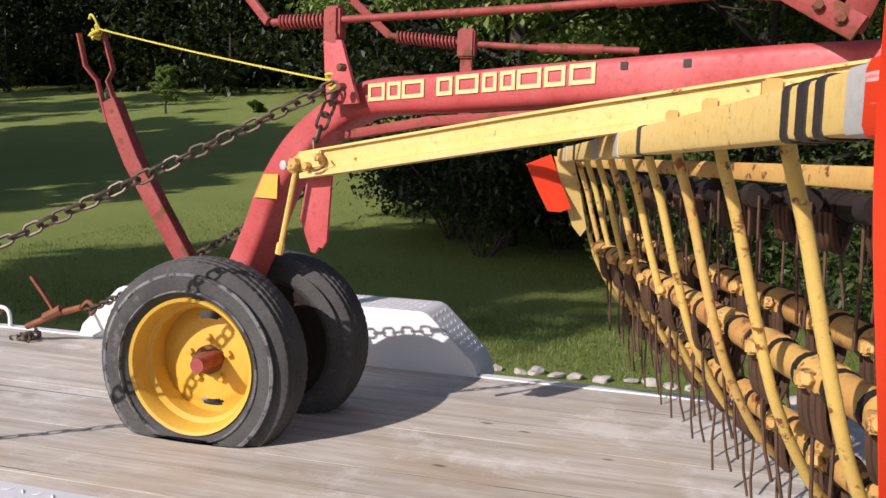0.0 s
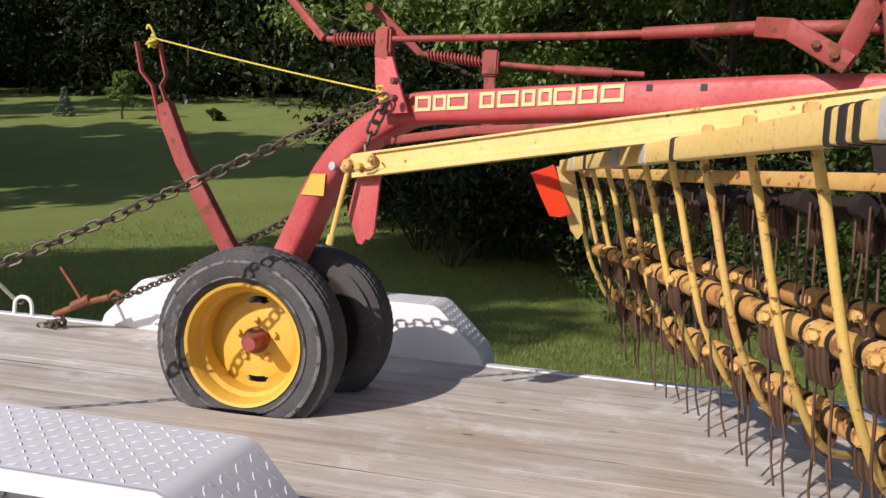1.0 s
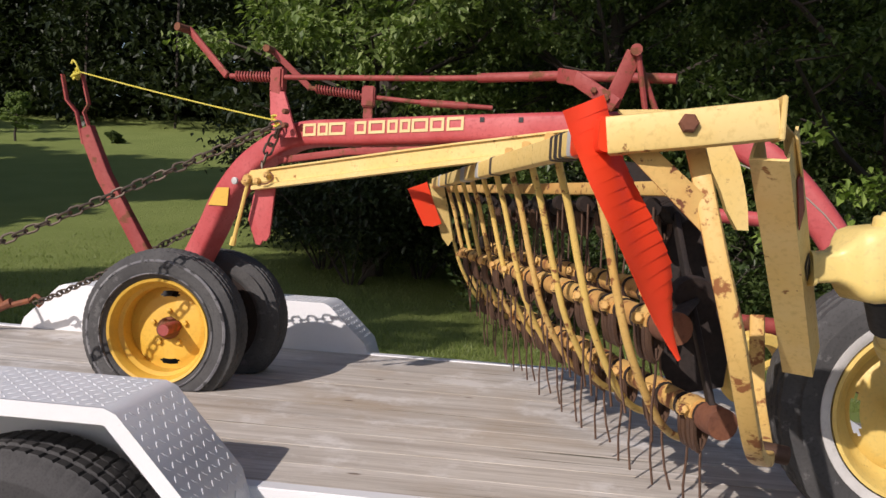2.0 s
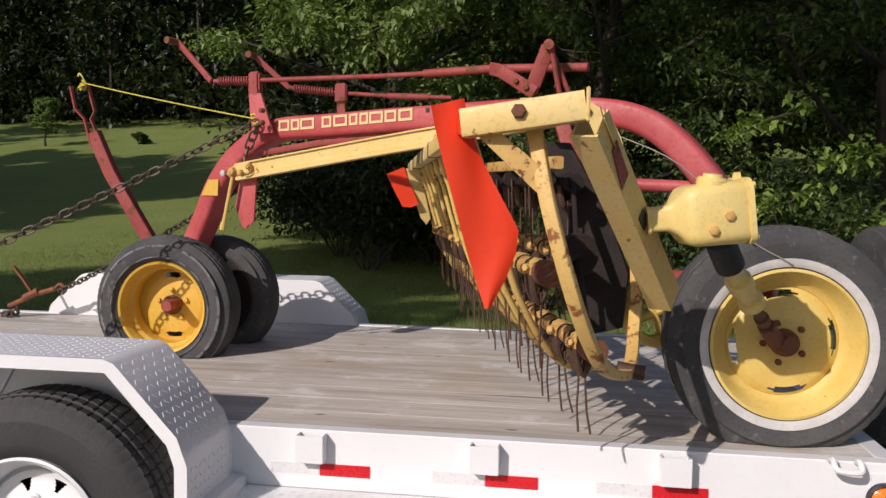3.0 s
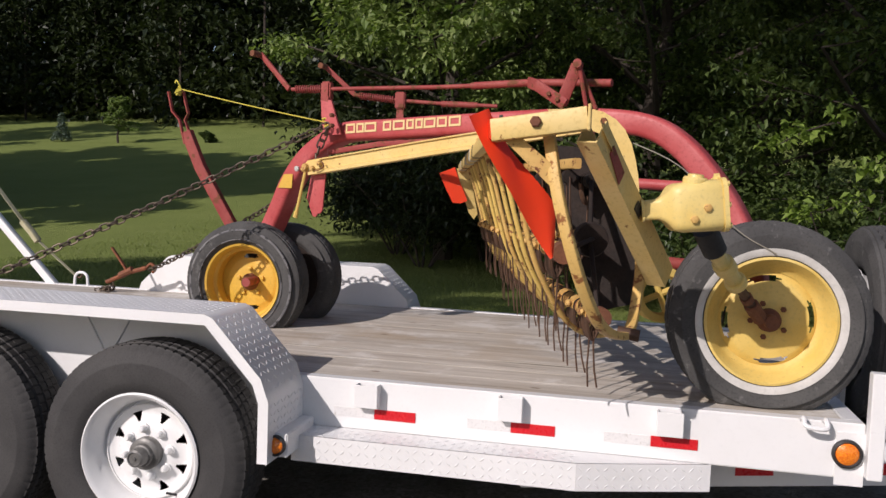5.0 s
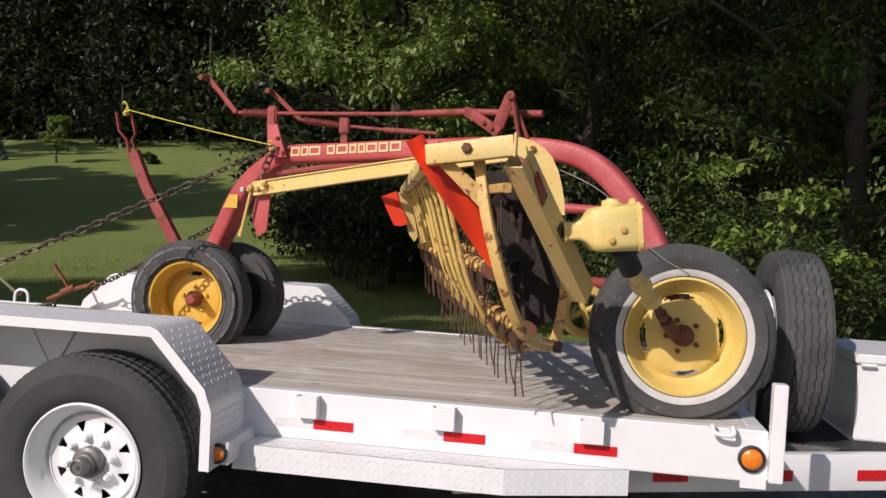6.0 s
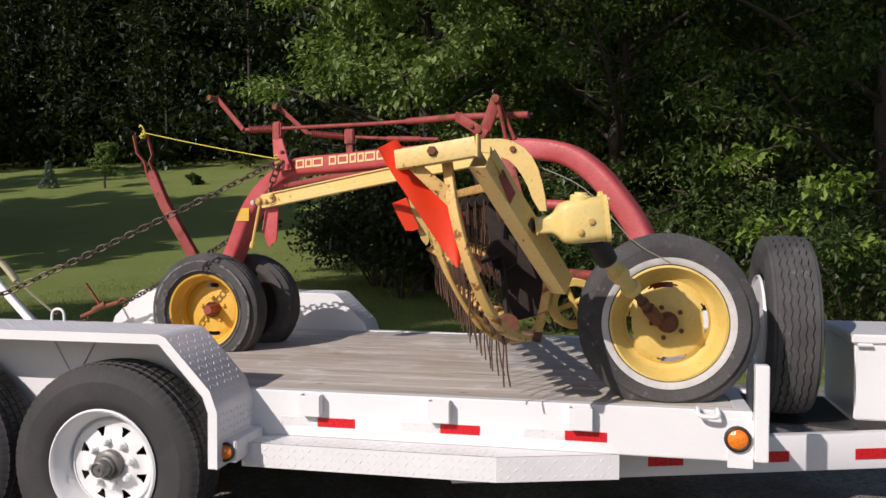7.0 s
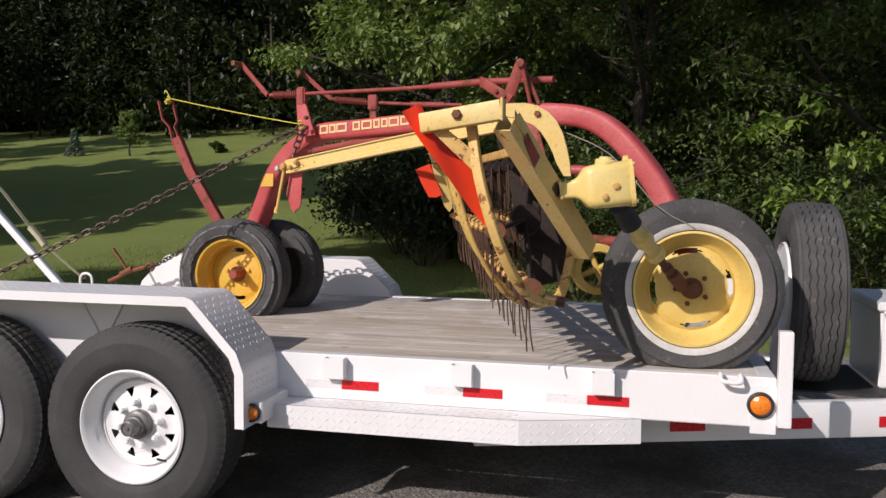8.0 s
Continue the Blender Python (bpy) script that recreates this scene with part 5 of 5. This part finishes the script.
def build_shrubs():
    """Undergrowth at the foot of the wood; its shade is put into the leaf colours."""
    rng = random.Random(7)
    for i, (x, y, h) in enumerate(((0.4, 7.6, 1.5), (1.9, 6.8, 1.3), (3.6, 6.4, 1.7), (5.4, 6.2, 1.5), (-0.4, 10.2, 1.9), (7.3, 6.3, 2.0), (-2.4, 10.6, 2.0), (-1.5, 11.6, 2.6), (-3.2, 11.9, 2.2))):
        z = rise(x, y)
        t = thing("shrub", (x, y, z), "shade-darkened leafy shrub at the foot of the wood", "shrub")
        deep = x < 0
        bm = NB()
        tips = []
        for j in range(9):
            a = j * 2.4
            branchy(bm, (x + 0.1 * math.cos(a), y + 0.1 * math.sin(a), z - 0.02), (math.cos(a) * 0.6, math.sin(a) * 0.6, 1.0), h * rng.uniform(0.8, 1.1), 0.02, rng, 1, tips)
        part("stem", bm, M_BARK, t)
        leaf_cloud("leaves", tips, 60 if deep else 26, 0.22 if deep else 0.16, 0.10 if deep else 0.085, M_LEAF_SHADE if deep else M_SHRUB_SHADE, t, 300 + i)


build_shrubs()

# far woods beyond the lawn, their shade put into near-black leaves
rngw = random.Random(11)


def far_woods():
    t = thing("far_woods", (-15, 50, rise(-15, 50)), "dense dark woods closing the far end of the lawn", "woods", kind="stuff")
    bm = NB()
    tips = []
    for i in range(90):
        x = -75 + 115 * (i % 30) / 29 + rngw.uniform(-2, 2)
        y = (46, 51, 57)[i // 30] + rngw.uniform(-3, 3) - 0.10 * x
        h = rngw.uniform(13, 20)
        z = rise(x, min(y, 75))
        y += 1.5
        rod(bm, (x, y, z - 0.2), (x + rngw.uniform(-0.5, 0.5), y, z + h), 0.09, 6)
        for j in range(60):
            f = (j + rngw.random()) / 60
            rr = 3.6 * (1 - 0.65 * f) * rngw.uniform(0.3, 1.0)
            a = rngw.uniform(0, 6.283)
            tips.append((x + rr * math.cos(a), y + rr * math.sin(a), z + h * (0.05 + 0.97 * f)))
    part("trunk", bm, M_BARK, t)
    leaf_cloud("crown", tips, 56, 0.85, 0.5, M_LEAF_SHADE, t, 77, fold=False)
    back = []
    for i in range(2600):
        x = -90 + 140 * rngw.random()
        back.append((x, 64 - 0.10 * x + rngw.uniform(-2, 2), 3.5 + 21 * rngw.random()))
    leaf_cloud("crown", back, 20, 1.0, 1.2, M_LEAF_SHADE, t, 78, fold=False)
    for o in t.children:
        o["kind"] = "stuff"


far_woods()

# small trees on the lawn

tree(-25.0, 36.2, 2.5, 0.8, "small young tree alone on the mown lawn", 90, leaf=0.10, per=60, mat=M_LEAF_ASH, low=0.2, category="young tree", name="sapling", n_limb=14)


def spruce(x, y, h, label, seed, mat=None):
    rng = random.Random(seed)
    z = rise(x, y)
    t = thing("spruce", (x, y, z), label, "spruce")
    bm = NB()
    rod(bm, (x, y, z - 0.05), (x, y, z + h), 0.03 * h / 2, 7)
    part("trunk", bm, M_BARK, t)
    cs = []
    for i in range(150 if h < 3 else 420):
        f = rng.random() ** 1.3
        a = rng.uniform(0, 6.283)
        rr = 0.34 * h * (1 - f) * rng.uniform(0.4, 1.0)
        cs.append((x + rr * math.cos(a), y + rr * math.sin(a), z + h * (0.06 + 0.92 * f)))
    leaf_cloud("crown", cs, 18, 0.05 * h / 1.5, 0.10 if h < 3 else 0.2, M_NEEDLE if h < 3 else M_LEAF_SHADE, t, seed, droop=0.1)


spruce(-28.6, 36.6, 1.5, "small blue-green spruce alone on the lawn", 91)
spruce(-3.4, 14.5, 5.5, "dark spruce at the edge of the wood", 92)
tree(-20.3, 37.0, 0.5, 0.35, "low round shrub on the mown lawn", 93, leaf=0.10, per=22, low=0.05, category="shrub", name="lawn_shrub", n_limb=16)

# unseen tall trees beyond the drive, added to shade the lawn and the wood
for i, (x, y, h, r, lo) in enumerate(((-22.0, 5.0, 17, 4.4, 0.10), (-25.0, 7.4, 18, 5.0, 0.10), (-28.6, 9.6, 18, 5.0, 0.10), (-43.3, 25, 22, 7, 0.08), (-54, 31, 22, 7, 0.08), (-65, 37, 22, 7, 0.08), (-17.0, -13.2, 18.5, 6.0, 0.74), (-7.0, -19.6, 28, 11.0, 0.68), (3.5, -24.0, 26, 9.0, 0.61), (-33.8, 12.6, 18, 4.4, 0.10))):
    tree(x, y, h, r, "unseen tall tree added to shade the lawn and wood", 120 + i, leaf=0.5, per=30 if h == 18.5 else 52, mat=M_LEAF_SHADE, low=lo, n_limb=22 if 18.2 < h < 26 else 36, fold=False)
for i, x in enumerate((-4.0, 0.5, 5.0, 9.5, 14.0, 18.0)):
    tree(x, 17.5 + (i % 2) * 2, 13.0, 4.2, WOOD, 160 + i, leaf=0.22, per=40, mat=M_LEAF_SHADE, low=0.03, n_limb=22, fold=False)

# stones along the lawn's edge
rngs = random.Random(5)
for i in range(34):
    x = -3.4 + 0.155 * i + rngs.uniform(-0.04, 0.04)
    y = 4.72 + rngs.uniform(-0.06, 0.10)
    bm = NB()
    bmesh.ops.create_icosphere(bm, subdivisions=2, radius=1)
    sx, sy, sz = rngs.uniform(0.028, 0.075), rngs.uniform(0.03, 0.07), rngs.uniform(0.018, 0.046)
    for v in bm.verts:
        k = 1 + 0.55 * noise.noise(v.co * 1.3 + Vector((i * 3.1, 0, 0)))
        v.co = Vector(round(e * 2.2) / 2.2 * 0.45 + e * 0.55 for e in v.co) * k
        v.co.x, v.co.y, v.co.z = v.co.x * sx, v.co.y * sy, max(v.co.z, -0.6) * sz
    st = part("edging_stone", bm, M_STONE)
    st.matrix_basis = pose(x, y, sz * 0.6 - 0.019, rngs.uniform(-8, 8), rngs.uniform(-8, 8), rngs.uniform(0, 360))
    tagged(st, "pale rough stone edging the lawn", "stone", "stones edging the lawn")


# grass near the drive
def build_grass():
    rng = np.random.default_rng(21)
    n = 60000
    x = rng.uniform(-9, 5, n)
    y = 4.78 + rng.gamma(1.3, 2.2, n)
    z = np.array([rise(a, b) for a, b in zip(x, y)])
    h = rng.uniform(0.025, 0.065, n)
    a = rng.uniform(0, 2 * np.pi, n)
    w = 0.0035 + 0.0006 * (y - 4.7)
    lean = rng.normal(0, 0.02, (n, 2))
    v = np.empty((n, 3, 3))
    v[:, 0] = np.stack([x - np.cos(a) * w, y - np.sin(a) * w, z], 1)
    v[:, 1] = np.stack([x + np.cos(a) * w, y + np.sin(a) * w, z], 1)
    v[:, 2] = np.stack([x + lean[:, 0], y + lean[:, 1], z + h], 1)
    me = bpy.data.meshes.new("grass")
    me.from_pydata(v.reshape(-1, 3).tolist(), [], (np.arange(n * 3).reshape(-1, 3)).tolist())
    me.materials.append(M_GRASS)
    tagged(new("grass", me), "short mown green grass of the lawn", "grass", kind="stuff")


build_grass()

# a bright low branch at the wood's edge, sunlight put into its leaf colour
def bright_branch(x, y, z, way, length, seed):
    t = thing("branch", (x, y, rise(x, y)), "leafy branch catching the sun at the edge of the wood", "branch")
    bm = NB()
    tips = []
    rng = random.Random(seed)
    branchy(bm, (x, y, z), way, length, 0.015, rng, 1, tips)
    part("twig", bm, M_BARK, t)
    leaf_cloud("leaves", tips, 12, 0.08, 0.10, M_LEAF_SUNLIT, t, seed)


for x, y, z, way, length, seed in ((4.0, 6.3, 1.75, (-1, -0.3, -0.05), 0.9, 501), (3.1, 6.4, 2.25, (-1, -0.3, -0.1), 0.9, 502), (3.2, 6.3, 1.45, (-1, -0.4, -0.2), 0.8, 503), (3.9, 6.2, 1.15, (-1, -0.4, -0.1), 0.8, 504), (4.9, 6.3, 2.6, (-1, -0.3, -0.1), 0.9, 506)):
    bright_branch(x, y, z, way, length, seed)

# ---- chains, rope, flags ----


def link_mesh(L, W, r):
    bm = NB()
    pts = []
    for i in range(16):
        a = 2 * math.pi * i / 16
        x = math.cos(a) * W / 2 + (L / 2 - W / 2) * (1 if math.cos(a) > 0 else -1)
        pts.append(Vector((x, math.sin(a) * W / 2, 0)))
    sweep(bm, pts, circle(r, 6), up=(0, 0, 1), closed=True)
    return to_mesh("link", bm)


LINK = link_mesh(0.047, 0.030, 0.0045)
LINK.materials.append(M_CHAIN)


def chain(pts, label, base):
    """Links along a polyline, each a quarter turn from the last."""
    t = thing("chain", base, label, "chain")
    pts = [Vector(p) for p in pts]
    step = 0.0375
    i, dist = 0, 0.0
    for a, b in zip(pts, pts[1:]):
        L = (b - a).length
        while dist < L:
            d = (b - a).normalized()
            q = d.to_track_quat("X", "Z").to_matrix().to_4x4() @ pose(0, 0, 0, (25 if i % 2 else 115) + random.uniform(-12, 12), random.uniform(-5, 5), 0)
            ob = new("link", LINK)
            ob.parent = t
            ob.matrix_parent_inverse = Matrix.Translation(-BASE[t.name])
            ob.matrix_basis = Matrix.Translation(a + d * dist) @ q
            i += 1
            dist += step
        dist -= L
    return t


def sag(a, b, drop, n=14):
    a, b = Vector(a), Vector(b)
    return [a.lerp(b, i / n) - Vector((0, 0, drop * 4 * (i / n) * (1 - i / n))) for i in range(n + 1)]


chain(sag((-0.576, 0.935, 1.685), (-2.32, 0.03, 0.705), 0.02), "dark steel chain pulled tight from the rake frame to the deck", (-2.32, 0.03, DECK))
chain([(-0.576, 0.959, 1.662), (-0.611, 0.977, 1.601), (-0.629, 0.962, 1.528), (-0.623, 0.955, 1.487)] , "short loose chain end hanging from the rake frame", (-0.577, 0.957, 1.703))
chain(sag((-0.736, 1.209, 1.423), (-2.048, 1.807, 0.820), 0.02), "dark steel chain from the rake frame to the load binder", (-1.84, 1.6, DECK))


def build_binder():
    t = thing("load_binder", (-1.95, 1.6, DECK), "rusty orange lever load binder lying on the deck edge", "load binder")
    part("lever", sweep(NB(), [(-2.290, 1.771, 0.958), (-2.240, 1.785, 0.882), (-2.189, 1.800, 0.795)], rounded(0.014, 0.022, 0.004), up=(0, 1, 0)), M_ORANGE_RUST, t)
    bm = NB()
    for a, b, r in (((-2.247, 1.798, 0.779), (-2.161, 1.799, 0.822), 0.022), ((-2.173, 1.800, 0.805), (-2.067, 1.803, 0.837), 0.014), ((-2.247, 1.799, 0.774), (-2.343, 1.798, 0.732), 0.014)):
        rod(bm, a, b, r, 8)
    part("yoke", bm, M_ORANGE_RUST, t)
    bm = NB()
    tube(bm, smooth_path([(-2.067, 1.803, 0.837), (-2.035, 1.802, 0.863), (-2.005, 1.808, 0.836), (-2.027, 1.810, 0.809)], 4), 0.010, 6)
    part("grab_hook", bm, M_ORANGE_RUST, t)
    return t


build_binder()
heap = []
rngc = random.Random(3)
for i in range(9):
    heap.append((-2.38 + 0.03 * (i % 3) + rngc.uniform(-0.02, 0.02), 1.78 + 0.03 * (i // 3), DECK + 0.012 + 0.012 * (i % 2)))
chain(heap + [(-2.301, 1.799, 0.742)], "slack chain end heaped on the deck edge", (-2.1, 1.6, DECK))


def build_rope():
    a, b = Vector((-1.518, 1.233, 1.889)), Vector((-0.594, 0.985, 1.707))
    t = thing("rope", tuple(b), "bright yellow plastic rope tied from the hitch bar to the frame", "rope")
    bm = NB()
    for ph in (0, math.pi):
        pts = []
        for i in range(160):
            f = i / 159
            c = a.lerp(b, f)
            g = 2 * math.pi * f * 45 + ph
            pts.append(c + Vector((0, math.cos(g), math.sin(g))) * 0.0018 - Vector((0, 0, 0.02 * f * (1 - f))))
        tube(bm, pts, 0.0020, 5)
    part("cord", bm, M_ROPE, t)
    for c, r, n in ((Vector((-1.526, 1.234, 1.879)), 0.022, 7), (Vector((-0.589, 0.985, 1.705)), 0.020, 5)):
        bm = NB()
        rg = random.Random(n)
        pts = [c + Vector((rg.uniform(-1, 1), rg.uniform(-1, 1), rg.uniform(-1, 1))) * r for _ in range(n * 2)]
        tube(bm, smooth_path(pts, 4), 0.005, 6)
        part("knot", bm, M_ROPE, t)
    bm = NB()
    tube(bm, smooth_path([a, a + Vector((-0.01, -0.01, 0.03)), a + Vector((-0.025, -0.01, 0.045)), a + Vector((-0.03, -0.012, 0.03))], 4), 0.004, 6)
    part("loose_end", bm, M_ROPE, t)


build_rope()


def build_strap():
    t = thing("tie_strap", (-2.67, FARY + 0.02, DECK), "pale ratchet strap pulled down to a deck ring", "strap")
    y = FARY + 0.03
    part("webbing", sweep(NB(), [(-3.95, y, 1.90), (-3.34, y, 1.32), (-3.11, y, 1.06)], rounded(0.004, 0.034, 0.0015, 2), up=(0, 1, 0.2)), M_STRAP, t)
    part("ratchet", sweep(NB(), [(-3.13, y, 1.08), (-3.06, y, 1.01), (-3.01, y, 0.95)], rounded(0.035, 0.047, 0.008), up=(0, 1, 0.2)), M_STRAP, t)
    part("webbing", sweep(NB(), [(-3.01, y, 0.955), (-2.86, y, 0.84), (-2.72, y, 0.735)], rounded(0.004, 0.024, 0.0015, 2), up=(0, 1, 0.2)), M_STRAP, t)
    part("hook", tube(NB(), smooth_path([(-2.72, y, 0.745), (-2.69, y, 0.72), (-2.67, y, 0.745), (-2.69, y, 0.77)], 4), 0.007, 6), M_STEEL, t)


build_strap()

cord = thing("cord", (0.809, 0.265, 1.596), "thin grey cord stretched from the shield over the wheel", "cord")
part("strand", tube(NB(), smooth_path([(0.83, 0.20, 1.615), (1.065, 0.10, 1.50), (1.25, 0.095, 1.30), (1.393, 0.097, 1.215)], 5), 0.0022, 5), M_LINE, cord)


def flag_panel(name, w0, w1, length, lean0, lean1, seed, parent):
    """One stiff piece of a plastic flag: hangs along minus z from its own top edge, gently rippled."""
    nx, nz = 10, 4
    th = 0.0003
    bm = NB()
    rows = []
    for j in range(nz + 1):
        f = j / nz
        w = w0 + (w1 - w0) * f
        o = lean0 + (lean1 - lean0) * f
        row = []
        for i in range(nx + 1):
            g = i / nx
            rip = 0.006 * math.sin(5.5 * g + 0.45 * f + seed) * (0.35 + 0.65 * abs(g - 0.3)) 
            tw = radians(1.1 * f)
            px, py = o + w * g, rip
            row.append((px * math.cos(tw) - py * math.sin(tw), px * math.sin(tw) + py * math.cos(tw), -f * length))
        rows.append(row)
    top = [[bm.verts.new((x, y - th, z)) for x, y, z in r] for r in rows]
    bot = [[bm.verts.new((x, y + th, z)) for x, y, z in r] for r in rows]
    for grid, flip in ((top, False), (bot, True)):
        for j in range(nz):
            for i in range(nx):
                q = (grid[j][i], grid[j][i + 1], grid[j + 1][i + 1], grid[j + 1][i])
                bm.faces.new(q[::-1] if flip else q)
    edge_t = [top[0][i] for i in range(nx + 1)] + [top[j][nx] for j in range(1, nz + 1)] + [top[nz][i] for i in range(nx - 1, -1, -1)] + [top[j][0] for j in range(nz - 1, 0, -1)]
    edge_b = [bot[0][i] for i in range(nx + 1)] + [bot[j][nx] for j in range(1, nz + 1)] + [bot[nz][i] for i in range(nx - 1, -1, -1)] + [bot[j][0] for j in range(nz - 1, 0, -1)]
    for i in range(len(edge_t)):
        k = (i + 1) % len(edge_t)
        bm.faces.new((edge_t[i], edge_b[i], edge_b[k], edge_t[k]))
    bmesh.ops.recalc_face_normals(bm, faces=bm.faces)
    ob = part(name, bm, M_FLAG, None)
    ob.parent = parent
    return ob


FLAG_TOP = Vector((0.438, -0.640, 1.602))
flag = new("flag")
flag.matrix_basis = Matrix.Translation(FLAG_TOP)
tagged(flag, "torn orange plastic flag fluttering from the end of the basket beam", "flag")
PANELS = []
WIDTHS = (0.080, 0.080, 0.084, 0.090, 0.098, 0.106, 0.115, 0.124, 0.104, 0.066, 0.016)
PL = 0.023
WIDTHS = [WIDTHS[i // 2] if i % 2 == 0 else (WIDTHS[i // 2] + WIDTHS[i // 2 + 1]) / 2 for i in range(20)] + [WIDTHS[-1]]
for i in range(20):
    PANELS.append(flag_panel("flag_panel", WIDTHS[i], WIDTHS[i + 1], PL + 0.0003, -0.0012 * i, -0.0012 * (i + 1), i * 0.45, flag))
wrap = part("flag_wrap", sweep(NB(), [BEAM_F.lerp(BEAM_N, 0.940) - FLAG_TOP, BEAM_F.lerp(BEAM_N, 0.955) - FLAG_TOP, BEAM_F.lerp(BEAM_N, 1.004) - FLAG_TOP], rounded(0.046, 0.060, 0.010), up=(0, 0, 1)), M_FLAG, None, "orange plastic wound round the beam")
wrap.parent = flag
flag_far = thing("flag", (-0.145, 2.099, 1.531), "small orange plastic flag on the far end of the basket", "flag")
bm = NB()
plate(bm, [(-0.258, 2.085, 1.498), (-0.165, 2.100, 1.538), (-0.128, 2.112, 1.440), (-0.080, 2.105, 1.335), (-0.122, 2.100, 1.318), (-0.168, 2.092, 1.320), (-0.212, 2.080, 1.405)], (0.1, -1, 0), 0.0015)
part("flag_sheet", bm, M_FLAG, flag_far)


def motions():
    # camera's walk is keyed at the top; here the flag: seconds, swing of its line, twist at its top and at its foot
    keys = [(0.0, 4, 20, 30), (0.5, 6, 15, 30), (1.0, 14, 8, 34), (1.5, 20, 8, 46), (2.0, 26, 20, 66), (2.2, 26, 24, 66), (2.8, 19, 25, 30), (3.3, 13, 40, -8), (3.5, 13, 44, 2), (3.7, 18, 46, 25), (4.1, 30, 56, 68), (4.7, 31, 52, 50), (5.3, 32, 50, 48), (5.7, 37, 54, 62), (6.1, 35, 52, 52), (6.5, 32, 42, 12), (6.9, 33, 40, 12), (7.3, 36, 48, 40), (7.6, 34, 45, 28), (8.0, 36, 50, 55)]
    for i, p in enumerate(PANELS):
        rows = []
        for t, swing, top, foot in keys:
            m = Matrix.Identity(4)
            for j in range(i + 1):
                bend = swing if j == 0 else 0.35
                m = m @ (Matrix.Translation((0, 0, -PL)) if j else Matrix.Identity(4)) @ pose(0, 0, 0, 0, -bend, 0)
            tw = top + (foot - top) * i / (len(PANELS) - 1)
            rows.append((t, m @ pose(0, 0, 0, 0, 0, tw)))
        walk(p, rows)


motions()
